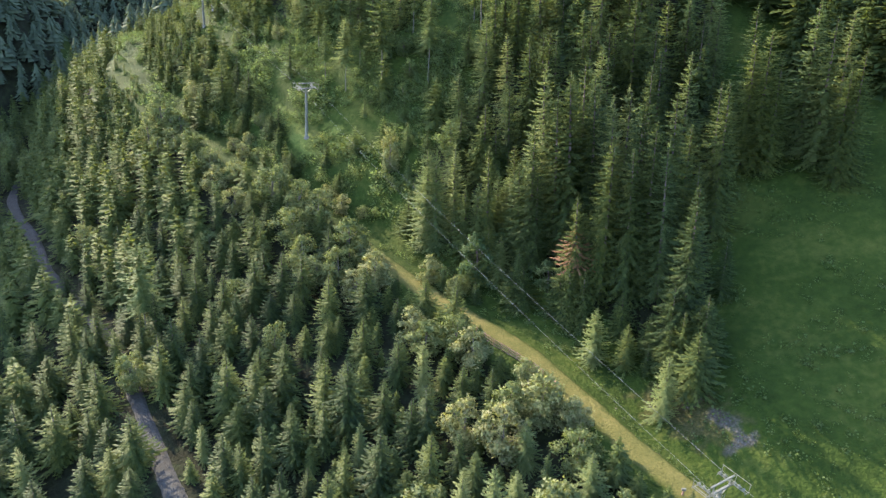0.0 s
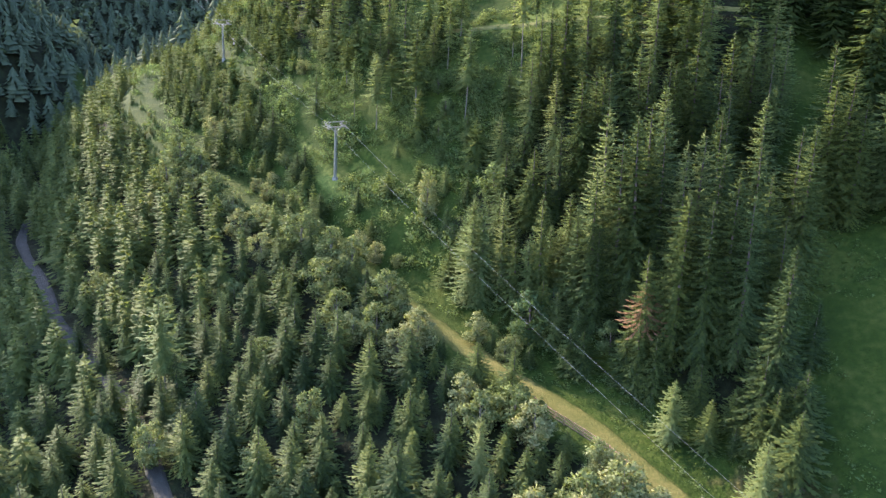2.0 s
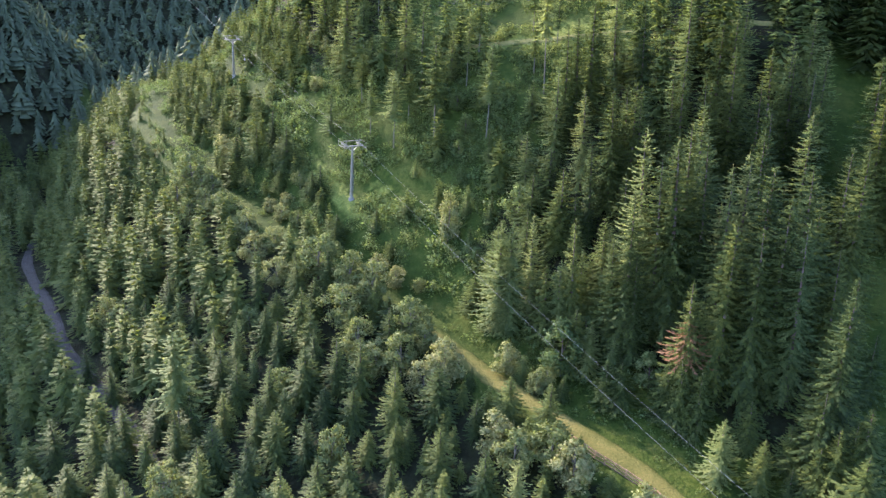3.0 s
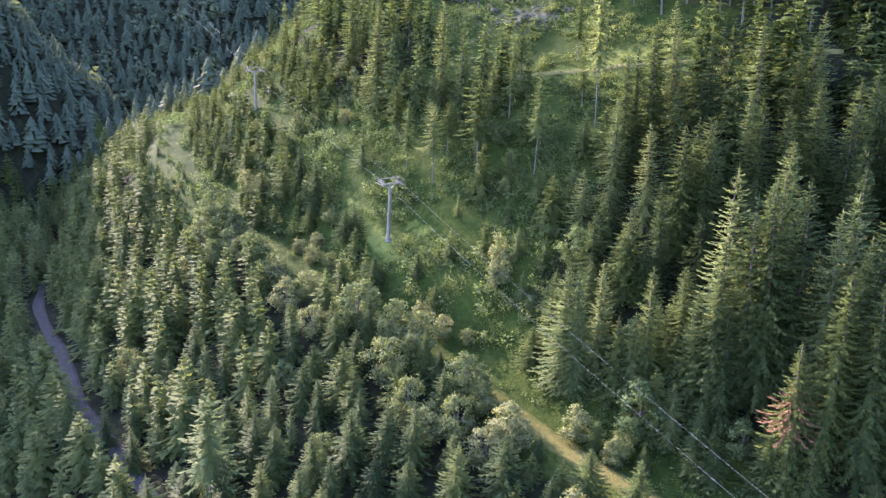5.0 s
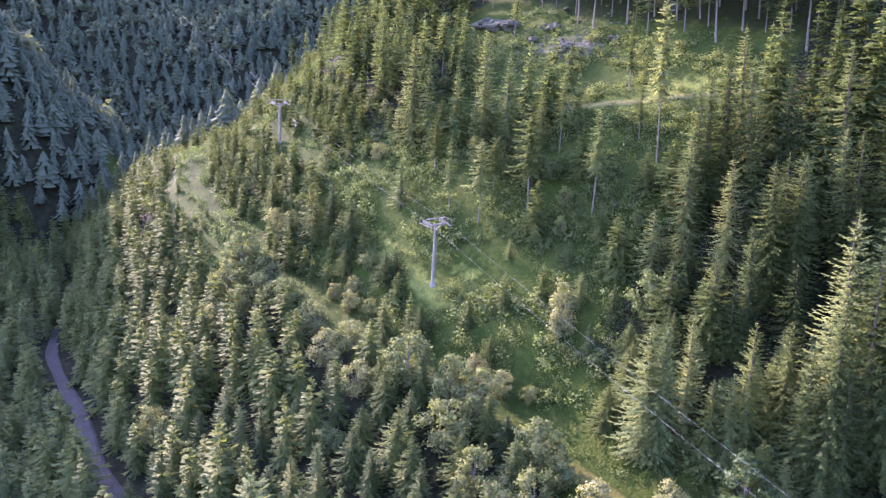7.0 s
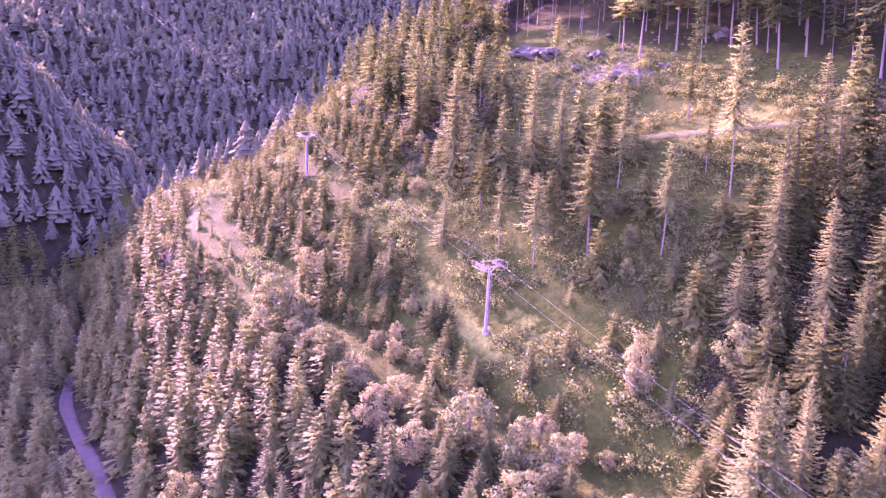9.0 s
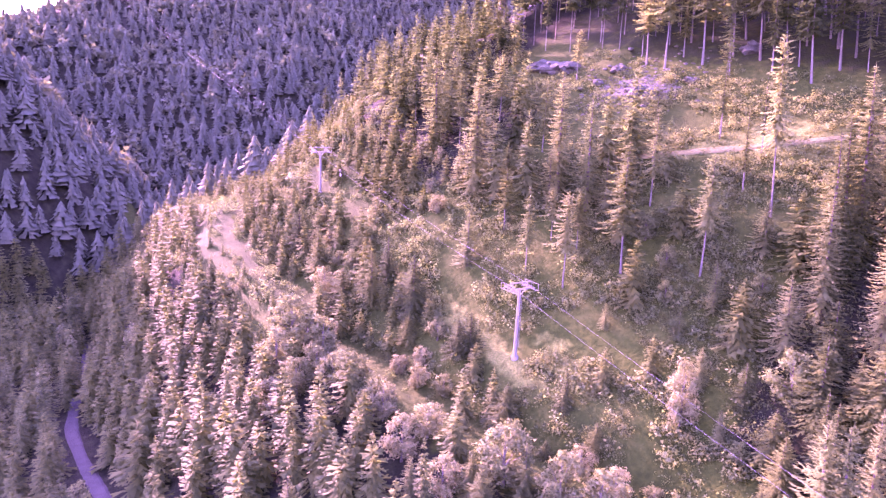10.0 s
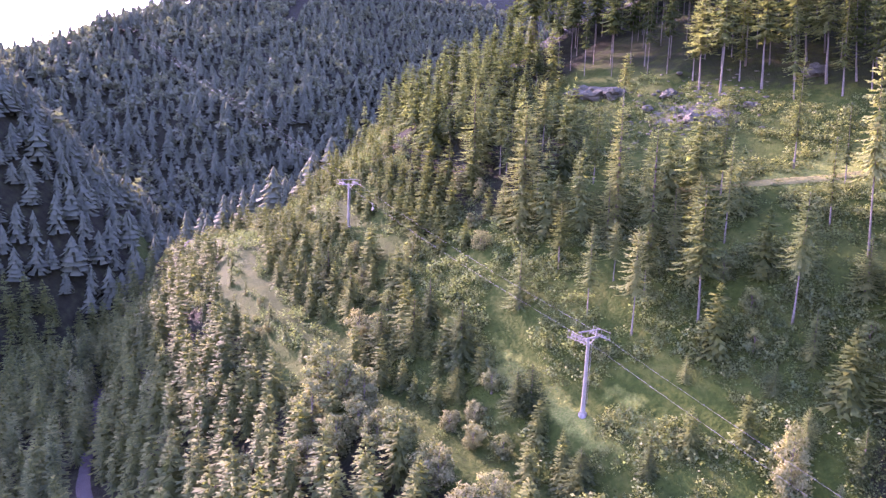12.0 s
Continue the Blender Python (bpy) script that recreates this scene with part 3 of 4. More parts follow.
RIGHT_STAND = [("L", 22.2, 96.3, 25), ("L", 21.2, 91, 23), ("S", 24.4, 89.5, 22.5), ("L", 26.6, 90.4, 24.4), ("L", 29.8, 92.4, 25), ("L", 28.4, 88, 22.8), ("S", 25.3, 93.7, 25),
    ("L", 24, 97.8, 25), ("S", 17.1, 99.5, 24.9), ("L", 19.1, 102.9, 25), ("L", 24.2, 118.1, 18), ("S", 28.1, 119.5, 19), ("R", 17.6, 90.4, 17.5),
    ("L", 13.2, 102.7, 24.3), ("L", 11.5, 119.9, 18), ("L", 14.2, 119.7, 18), ("L", 21.3, 119.8, 18), ("S", 5.1, 104.4, 16.3), ("L", -1.1, 114.9, 12),
    ("L", -4.8, 108.3, 15.4), ("S", -6.1, 114.6, 11), ("L", 1.6, 104.9, 13.6), ("S", 10.7, 92.4, 9), ("L", 8.9, 93.2, 8), ("S", 16.9, 88.5, 12),
    ("L", 18.5, 86.7, 12), ("S", 23.1, 83.4, 9), ("L", 23.1, 78.6, 9), ("S", 26.2, 80, 8), ("L", 25.3, 76.6, 6), ("S", 27.8, 76.6, 8), ("L", 28.1, 78.7, 12)]
MEADOW_EDGE = [("S", 31, 82.7, 13), ("S", 29.8, 80, 19.5), ("S", 36.2, 85.9, 12), ("S", 31.5, 76.2, 11), ("S", 29.1, 76.3, 9), ("S", 30.8, 76.6, 9), ("S", 15.7, 90, 11),
    ("S", 5.2, 99.2, 12.3), ("D", 3.7, 98.6, 8.9), ("S", 12.6, 97.6, 14.1), ("L", 7.3, 98.2, 12.2), ("S", 26.2, 94.1, 24.5), ("S", 44.7, 111.4, 20),
    ("S", 43.3, 106.6, 18), ("S", 44.9, 105.9, 19), ("S", 46.3, 104.1, 17), ("L", 51.1, 106.1, 20), ("L", 55.3, 105, 20), ("L", 52.8, 103.8, 19),
    ("S", 54.9, 99.1, 17), ("S", 53.8, 99.3, 15), ("S", 33.3, 119.2, 19), ("S", 36.5, 119.8, 19), ("S", 38, 117.4, 18), ("S", 30.5, 115.4, 18), ("S", 8, 115.7, 15),
    ("S", 4.1, 116.7, 14), ("S", -0.5, 120.5, 12)]
HILL_PINES = [("L", -40.5, 161.1, 13.9), ("P", -31.1, 154.5, 13.6), ("P", -25.7, 149.4, 14.1), ("P", -17.7, 147.2, 18.9), ("P", 0.7, 166.9, 17),
    ("P", -7.9, 142.2, 16.2), ("P", -12.3, 156.1, 20.4), ("P", 0.6, 153.5, 14.1), ("P", 5.2, 160.1, 12.8), ("L", -25.7, 166.4, 19.7),
    ("L", -40.2, 176.1, 18.8), ("L", -30.8, 173.7, 12.2), ("L", -21.6, 160.1, 18.3), ("L", -27.2, 164.3, 14), ("P", -19.6, 199.8, 9.9),
    ("L", -43.1, 179, 12), ("L", -34.1, 175.6, 10.6), ("L", -48.6, 194.9, 17.1), ("P", -27.1, 157.6, 8.4), ("P", -23.4, 153.9, 9.8),
    ("L", -15.6, 158.8, 12.7), ("P", 2.2, 146.2, 23.7), ("L", -18.8, 158.5, 14)]
HILL_SPRUCES = [("S", -5.4, 115.7, 10), ("L", -3.4, 107.3, 15.4), ("L", -0.5, 108.1, 15.5), ("S", -0.9, 117.3, 10), ("L", 6.6, 106.7, 13.5), ("S", 8.2, 106.2, 13.5),
    ("L", 9.3, 104.8, 14.4), ("S", 8.1, 105.6, 11.6), ("L", 3.4, 104.4, 13.6), ("S", 3.5, 116.9, 12), ("L", 13, 114.7, 14), ("S", 6.1, 115, 10),
    ("L", 15.1, 100, 25), ("S", 17.2, 101.4, 25), ("L", 20.3, 99.2, 23.8), ("S", 11.5, 99, 22.3), ("L", 28, 128.5, 18), ("L", 30.1, 128.6, 18), ("L", 20.3, 121.3, 17),
    ("L", 25.2, 119, 17), ("L", 13.4, 122.2, 15), ("L", 15.7, 122.4, 15), ("L", 3.5, 131, 16), ("S", 7, 135, 19), ("L", 5.1, 133.5, 18), ("S", 9, 135.8, 19),
    ("L", 17.3, 133.5, 16), ("D", -2, 123.6, 7), ("S", 9.8, 100.6, 14.2), ("D", 16.5, 99.6, 5), ("L", 10.9, 120.2, 13)]
STRIP = [("B", -3.6, 99.5, 5), ("L", -1.6, 97.6, 6.5), ("B", 1.5, 96.5, 4.5), ("S", 3.6, 94.2, 5), ("S", -8.5, 113, 8), ("B", 0.2, 95.2, 4), ("S", -39.3, 144.7, 7.3), ("S", -49.2, 151.9, 6.6), ("S", -54.6, 167.3, 11.1), ("S", -49, 157.5, 13.3), ("S", -70, 178.5, 11.5),
    ("B", -67.2, 171.1, 6.9), ("S", -62.5, 165.4, 9.6), ("S", -76.8, 189.6, 10.8), ("S", -56.8, 161.8, 11.6), ("S", -40.9, 145.5, 7.4),
    ("S", -33.8, 133.9, 8.9), ("S", -29.1, 127.5, 3.8), ("B", -21.5, 120.7, 4.5), ("B", -17.4, 119.4, 3.2), ("B", -13.4, 126.3, 9.2),
    ("B", -25, 124.9, 4.7), ("S", -26.4, 132, 6.3), ("S", -23, 126.8, 4.2), ("S", -82.4, 193.8, 8.4),
    ("S", -89.2, 204.8, 8.1), ("S", -39.5, 132.4, 3.2), ("B", -59.5, 183.3, 5.1)]
for group in (LEFT_FRONT, LEFT_MID, TRACK_EDGE, RIGHT_STAND, MEADOW_EDGE, HILL_PINES, HILL_SPRUCES, STRIP):
    for code, x, y, h in group:
        if code == "L" and group in (RIGHT_STAND, HILL_SPRUCES) and rnd.random() < 0.55:
            code = "S"
        plant(code, x, y, h, fat=0.62 if h == 23.7 else rnd.uniform(0.9, 1.15) if group is HILL_PINES and code != "B" else rnd.uniform(1.2, 1.45) if group is STRIP and code == "S" else 0.68 if h == 9.2 else None)


CELL = 6.0
grid = {}


def occupy(x, y):
    grid.setdefault((int(x // CELL), int(y // CELL)), []).append((x, y))


def is_free(x, y, gap):
    cx, cy = int(x // CELL), int(y // CELL)
    for a in (cx - 1, cx, cx + 1):
        for b in (cy - 1, cy, cy + 1):
            for px, py in grid.get((a, b), ()):
                if (px - x) ** 2 + (py - y) ** 2 < gap * gap:
                    return False
    return True


for x, y in planted:
    occupy(x, y)


UPPER_PATH = [(-16, 170), (-10.9, 168), (0.8, 163.6), (8.1, 160.6), (18.4, 157), (27, 154), (42, 148)]


def off_road(x, y, line=None):
    if line is None:
        return road_near(x, y)[0]
    best = 1e9
    for (ax, ay), (bx, by) in zip(line, line[1:]):
        ux, uy = bx - ax, by - ay
        f = max(0, min(1, ((x - ax) * ux + (y - ay) * uy) / (ux * ux + uy * uy)))
        best = min(best, math.hypot(x - ax - f * ux, y - ay - f * uy))
    return best


def off_path(x, y):
    return off_road(x, y, UPPER_PATH)


def off_glade(x, y):
    """Distance from the small meadow on the spur's nose."""
    return off_road(x, y, [(-149, 256), (-138, 278)])


def off_cable(x, y):
    """Distance from the lift line in plan."""
    ux, uy = 0.562, -0.827
    return abs((x + 32.7) * uy - (y - 142.2) * ux)


def fill(box, gap, tries, rule):
    """Spots in a box at least gap apart for which rule(x, y, s, d) gives a kind and height."""
    out = []
    for _ in range(tries):
        x, y = rnd.uniform(box[0], box[1]), rnd.uniform(box[2], box[3])
        s, d, z = along(x, y)
        got = rule(x, y, s, d)
        if got and is_free(x, y, gap):
            occupy(x, y)
            out.append((got[0], x, y, got[1]))
    return out


def below_track(x, y, s, d):
    if not -37 < d < (-3.6 if s < 125 else -2.3 if s < 192 else -3.0) or off_road(x, y) < (1.5 if 109 < s < 163 or s > 232 else 1.7 if s < 74 else 3.3) or not 45 < s < 400 or beyond_rim(x, y) > -1 or off_glade(x, y) < 5:
        return None
    u = rnd.random()
    if d > -9:
        if s > 196:
            up = 2.0 * smooth(-5, -8, d)
            return ("B", rnd.uniform(1.8, 3.0) + up) if u < 0.3 else ("S", rnd.uniform(2.2, 4) + up)
        big = 3.0 * smooth(112, 128, s) * smooth(204, 192, s)
        if 92 < s < 103:
            return ("S", rnd.uniform(9.5, 12)) if u < 0.8 else ("B", rnd.uniform(7, 9))
        if 66 < s < 75 and d < -4.6:
            return (rnd.choice("BLSL"), rnd.uniform(8.0, 10.5))
        return ("B", rnd.uniform(4, 6.5) + big) if u < 0.4 else ("S", rnd.uniform(4.5, 7.5) + big)
    return ("L", rnd.uniform(7, 11)) if u < 0.1 else ("B", rnd.uniform(5, 7.5)) if u < 0.16 else ("S", rnd.triangular(6.5, 14, 10.5))


def below_road(x, y, s, d):
    if not -80 < d < -37 or beyond_rim(x, y) > -1 or off_road(x, y) < (1.5 if 109 < s < 163 or s > 232 else 3.6):
        return None
    u = rnd.random()
    return ("L", rnd.uniform(9, 12)) if u < 0.1 else ("B", rnd.uniform(6, 8)) if u < 0.14 else ("S", rnd.uniform(8, 14))


def lift_strip(x, y, s, d):
    if not ((3.2 if s > 222 or s < 200 else 5) < d < 34 and 148 < s < 400) or beyond_rim(x, y) > -1 or off_glade(x, y) < 5 or off_cable(x, y) < (5.0 if s < 205 else 2.6) or (d > 14 and s < 195):
        return None
    return ("S", rnd.uniform(5, 9.5)) if rnd.random() < 0.72 else ("B", rnd.uniform(3, 5))


def right_stand(x, y, s, d):
    edge = 33 + 0.19 * (y - 74)
    if (6 if s < 86 else 9.5) < d and 66 < s and x < edge and s < 128 and d < 62 and off_cable(x, y) > 6:
        h = 11.5 + 6.5 * smooth(9, 30, d) + rnd.uniform(-3, 2)
        if s > 98 and d < 30:
            h = 4.5 + 10 * smooth(14, 32, d) + rnd.uniform(-1, 3)
            if rnd.random() < 0.45:
                return ("D", min(h, 8.5))
        return (rnd.choice("SSLSL"), h) if d < 45 or rnd.random() < 0.75 else None
    if x > edge + 13 and y > 112 and d > 48 and s < 110:
        return ("S", rnd.uniform(16, 20))
    return None


def front_row(x, y, s, d):
    """Young spruces and broadleaf trees along the stand's lower edge."""
    if 8 < d < 16 and 88 < s < 130 and x < 33 + 0.19 * (y - 74) and off_cable(x, y) > 6:
        u = rnd.random()
        return ("D", rnd.uniform(3, 5.5)) if u < 0.35 else ("L", rnd.uniform(5, 8)) if u < 0.5 else ("S", rnd.uniform(4.5, 9))
    return None


def hill(x, y, s, d):
    if beyond_rim(x, y) > 3 or off_glade(x, y) < 6:
        return None
    if d > 70 and s > 90:                                   # tall wood above the clearing
        return ("P" if s > 122 else "S", rnd.uniform(17, 23))
    if s > 196 and d > 27 and not (52 < d < 70 and s < 226):  # wood on the spur
        return (rnd.choice("LLSP"), rnd.uniform(11, 17))
    if s > 240 and d > 16 and off_cable(x, y) > 3:
        return (rnd.choice("LSSB"), rnd.uniform(5, 11))
    if 152 < s < 205 and 27 < d < 47 and rnd.random() < 0.45:
        return (rnd.choice("LLSLP"), rnd.uniform(10, 17))
    if 124 < s < 150 and 14 < d < 34 and off_cable(x, y) > 5:
        return ("D", rnd.uniform(3, 4.5)) if rnd.random() < 0.2 else (rnd.choice("SSSL"), rnd.uniform(4, 7) + 5 * smooth(18, 28, d))
    return None


stand_front = fill((-12, 40, 66, 130), 2.7, 5000, front_row)
near_left = fill((-175, 40, 40, 290), 3.4, 24000, below_track)
far_left = fill((-215, 0, 45, 290), 3.8, 14000, below_road)
strip = fill((-150, -15, 110, 290), 3.0, 12000, lift_strip)
stand_fill = fill((-10, 40, 66, 130), 4.0, 5000, lambda x, y, s, d: right_stand(x, y, s, d) if d < 24 else None)
stand_fill += fill((-10, 95, 70, 190), 4.6, 7000, right_stand)
hill_fill = fill((-150, 90, 110, 345), 4.1, 22000, hill)
low_fill = fill((-75, 30, 45, 120), 2.3, 2200, lambda x, y, s, d: ("S", rnd.triangular(2.5, 7, 4.5)) if -40 < d < -4 and 45 < s < 108 and off_road(x, y) > 2.2 else None)
# the nearest of each kind stand as things of their own, the rest of the wood is joined
limit = {"S": 240, "L": 105, "P": 85, "B": 90, "D": 70, "R": 5}
for group in (LEFT_FRONT, LEFT_MID, TRACK_EDGE, RIGHT_STAND, MEADOW_EDGE, HILL_PINES, HILL_SPRUCES, STRIP):
    for row in group:
        limit[row[0]] -= 1
rest = low_fill
for row in sorted(stand_front + near_left + far_left + strip + stand_fill + hill_fill, key=lambda r: math.hypot(r[1] + 8, r[2] - 80)):
    if limit[row[0]] > 0:
        limit[row[0]] -= 1
        plant(*row)
    else:
        rest.append(row)


def woods(name, label, rows, shapes, mat, category="trees"):
    """One mesh of many trees: shapes are (verts, faces, height); rows are x, y, height of tree."""
    vs, fs, ns, n = [], [], [], 0
    packs = [(np.array(v, dtype=np.float32), np.array(f, dtype=np.int32), None if nn is None else np.array(nn, dtype=np.float32), h) for v, f, nn, h in shapes]
    for x, y, h in rows:
        v, f, nn, h0 = packs[rnd.randrange(len(packs))]
        k, a, w = h / h0, rnd.uniform(0, 6.28), rnd.uniform(0.85, 1.2)
        c, q = math.cos(a) * k * w, math.sin(a) * k * w
        vs.append(np.stack([v[:, 0] * c - v[:, 1] * q + x + lean_at(x) * k * v[:, 2], v[:, 0] * q + v[:, 1] * c + y, v[:, 2] * k + height(x, y) - 0.2], 1))
        fs.append(f + n)
        n += len(v)
        if nn is not None:
            ca, sa = math.cos(a), math.sin(a)
            ns.append(np.stack([nn[:, 0] * ca - nn[:, 1] * sa, nn[:, 0] * sa + nn[:, 1] * ca, nn[:, 2]], 1))
    if not vs:
        return None
    V, F = np.concatenate(vs), np.concatenate(fs)
    me = bpy.data.meshes.new(name)
    me.vertices.add(len(V))
    me.vertices.foreach_set("co", V.ravel())
    me.loops.add(F.size)
    me.loops.foreach_set("vertex_index", F.ravel())
    me.polygons.add(len(F))
    me.polygons.foreach_set("loop_start", np.arange(0, F.size, F.shape[1], dtype=np.int32))
    me.update(calc_edges=True)
    me.materials.append(mat)
    if ns:
        me.polygons.foreach_set("use_smooth", np.ones(len(F), dtype=bool))
        me.normals_split_custom_set_from_vertices(np.concatenate(ns).tolist())
    return tagged(new(name, me), label, category, kind="stuff")


def mid_conifer(h, width, base, seed, **kw):
    return (*conifer_data(h, width, base, 19, 9, 2, seed, twig=0.42, **kw), h)


def small_crown(h, width, base, seed, **kw):
    return (*conifer_data(h, width, base, 20, 8, 2, seed, twig=0.45, **kw), h)


def pole(h, r):
    v = [(r * math.cos(a) * (1 - t), r * math.sin(a) * (1 - t), h * t) for t in (0, 0.9) for a in (0, 2.09, 4.19)]
    f = []
    for k in range(3):
        f += [(k, (k + 1) % 3, 3 + (k + 1) % 3), (k, 3 + (k + 1) % 3, 3 + k)]
    return v, f, None, h


woods("tall_spruce_wood", "tall dark spruces behind the stand and the meadow", [r[1:] for r in rest if r[0] == "S" and r[3] > 13], [(*conifer_data(18, 2.9 + 0.3 * i, 0.6, 24, 9, 2, 260 + i, twig=0.42, droop=0.45, ragged=0.3), 18) for i in range(4)], SPRUCE)
woods("spruce_wood", "dense dark spruce wood on the slope", [r[1:] for r in rest if r[0] in "SR" and r[3] <= 13], [mid_conifer(12, 2.9 + 0.2 * i, 0.3, 120 + i) for i in range(5)], SPRUCE)
woods("larch_wood", "yellow-green larches among the spruces", [r[1:] for r in rest if r[0] == "L"], [mid_conifer(13, 2.3 + 0.2 * i, 1.5, 130 + i, droop=0.5, ragged=0.4) for i in range(3)], LARCH)
woods("tall_wood", "tall spruces with bare trunks above the clearing", [r[1:] for r in rest if r[0] == "P"], [small_crown(18, 1.9 + 0.2 * i, 7 + i, 140 + i, droop=0.6, ragged=0.5, power=0.5) for i in range(4)], SPRUCE)
woods("tall_wood_trunks", "pale bare trunks of tall spruces", [r[1:] for r in rest if r[0] == "P"], [pole(18, 0.12)], PALE_BARK, "trunks")
woods("broadleaf_wood", "pale broadleaf trees among the spruces", [r[1:] for r in rest if r[0] in "BD"], [(*lobe_data([(0, 0, 5, 2.3), (1.2, 0.4, 3.4, 1.8), (-1, 0.8, 3.6, 1.7), (0.1, -1.2, 4.4, 1.6), (0, 0, 6.8, 1.2)], 460, 0.34, 150 + i), 8) for i in range(3)], LEAF)


# ---- the far mountain side ----
def skirt_tree(h, width, seed, layers=6, arms=9):
    """A small far-off conifer: rings of drooping ragged sprays."""
    q = random.Random(seed)
    v, f = [], []
    for w in range(layers):
        t = w / layers
        z, r = h * (0.08 + 0.9 * t), width * (1 - t) ** 0.8
        for k in range(arms):
            a, b = 6.283 * (k + q.random()) / arms, 6.283 * 0.5 / arms
            rr = r * q.uniform(0.75, 1.2)
            m = len(v)
            top = min(h, z + h * 0.19)
            v += [(0, 0, top), (rr * math.cos(a - b), rr * math.sin(a - b), z + q.uniform(-0.4, 0.2)), (rr * math.cos(a + b), rr * math.sin(a + b), z + q.uniform(-0.4, 0.2))]
            f.append((m, m + 1, m + 2))
    return (*soften(v, f, [(x, y, 0.5 * math.hypot(x, y) + 0.3) for x, y, z in v], 0.85), h)


def far_spots():
    out = []
    for _ in range(38000):
        az, dist = radians(rnd.uniform(-54, 12)), math.sqrt(rnd.uniform(170 ** 2, 820 ** 2))
        x, y = -47 + dist * math.sin(az), 58 + dist * math.cos(az)
        s, d, z = along(x, y)
        e = beyond_rim(x, y)
        if e < 2 and d > -80 or abs(x + 224 + 0.08 * (y - 690)) < 7 and 668 < y < 770:      # bare gully high on the mountain
            continue
        gap = 3.5 + dist * 0.0042
        if is_free(x, y, gap):
            occupy(x, y)
            out.append((x, y, rnd.triangular(6, 16, 10)))
    return out


far = far_spots()
# the far trees carry their haze in the foliage colour
woods("mountain_wood", "dark hazy spruce forest on the far mountain side", [r for i, r in enumerate(far) if i % 3 or beyond_rim(r[0], r[1]) < 70], [skirt_tree(12, 3.2 + 0.4 * i, 160 + i, 8, 10) for i in range(5)], HAZED_FOREST)
woods("mountain_broadleaf_wood", "rounded broadleaf trees on the far mountain side", [(x, y, h * 0.85) for i, (x, y, h) in enumerate(far) if not i % 3 and beyond_rim(x, y) >= 70], [(*lobe_data([(0, 0, 5, 2.6), (1.6, 0.4, 3.4, 2.0), (-1.4, 1.0, 3.6, 2.0)], 70, 1.0, 170 + i), 8) for i in range(3)], HAZED_FOREST)


# ---- undergrowth ----
shrub_shapes = []
for i in range(5):
    q = random.Random(200 + i)
    lobes = [(q.uniform(-0.6, 0.6), q.uniform(-0.6, 0.6), q.uniform(0.3, 0.8), q.uniform(0.4, 0.7)) for _ in range(4)]
    shrub_shapes.append(lobe_data(lobes, 88, 0.11, 210 + i, 0.75))


def undergrowth(count, box, rule, sizes):
    out = []
    for _ in range(count):
        x, y = rnd.uniform(box[0], box[1]), rnd.uniform(box[2], box[3])
        s, d, z = along(x, y)
        if rule(x, y, s, d) and noise.noise((x * 0.13, y * 0.13, 9.0)) > -0.15:
            out.append((x, y, rnd.uniform(*sizes)))
    return out


shrubs = undergrowth(7000, (-140, 15, 95, 275), lambda x, y, s, d: 6 < d < 34 and s > 92 and (off_cable(x, y) < 11 or s > 125) and (d > 14 or off_cable(x, y) > 4.5 or s < 135 or s > 205 or rnd.random() < 0.4), (0.9, 2.6))
shrubs += undergrowth(2600, (-130, -20, 215, 300), lambda x, y, s, d: s > 225 and 20 < d < 75, (1.0, 2.8))
pale = undergrowth(3300, (-40, 40, 125, 215), lambda x, y, s, d: 45 < d < 68 and 118 < s < 172 and off_path(x, y) > 1.6, (0.7, 1.9))
shrubs += undergrowth(2400, (-40, 40, 125, 215), lambda x, y, s, d: 26 < d < 72 and 120 < s < 225 and (d < 50 or rnd.random() < 0.3) and off_path(x, y) > 1.6, (0.7, 2.0))
shrubs += undergrowth(300, (-130, 10, 80, 250), lambda x, y, s, d: -6 < d < -3.2, (0.8, 1.8))
for (ax, ay), (bx, by) in (((17.5, 79), (20.8, 71.6)), ((20.8, 71.6), (23.4, 65)), ((23.4, 65), (28, 60))):
    for k in range(14):
        f = rnd.random()
        shrubs.append((ax + (bx - ax) * f + rnd.gauss(0.3, 0.5), ay + (by - ay) * f + rnd.gauss(0.3, 0.5), rnd.uniform(0.3, 0.8)))
shrubs += undergrowth(1500, (-130, -20, 120, 250), lambda x, y, s, d: (1.3 if d > 0 else 2.2) < abs(d) < 5.5 and (150 < s < 200 or 220 < s < 260), (0.5, 1.5))
shrubs += undergrowth(2400, (-118, -55, 140, 240), lambda x, y, s, d: 0.9 < abs(d) < 4.5 and 196 < s < 264, (0.3, 0.9))
shrubs += undergrowth(900, (-150, -80, 205, 290), lambda x, y, s, d: abs(d) < 6 and s > 263 and off_glade(x, y) > 4, (0.8, 2.4))
shrubs += undergrowth(800, (-130, -70, 160, 265), lambda x, y, s, d: 0.9 < abs(d) < 4.2 and 188 < s < 264 and off_glade(x, y) > 2, (1.0, 2.6))
shrubs += undergrowth(3000, (-62, 2, 112, 182), lambda x, y, s, d: 12 < d < 36 and 118 < s < 218, (0.5, 1.7))
pale += undergrowth(900, (-75, -10, 120, 190), lambda x, y, s, d: off_cable(x, y) < 6 and 138 < s < 205 and d > 6, (0.25, 0.8))
pale += undergrowth(1500, (-45, 5, 105, 150), lambda x, y, s, d: 108 < s < 160 and 7 < d < 18 and off_cable(x, y) < 9 and noise.noise((x * 0.2, y * 0.2, 4.0)) > -0.05, (0.6, 1.9))
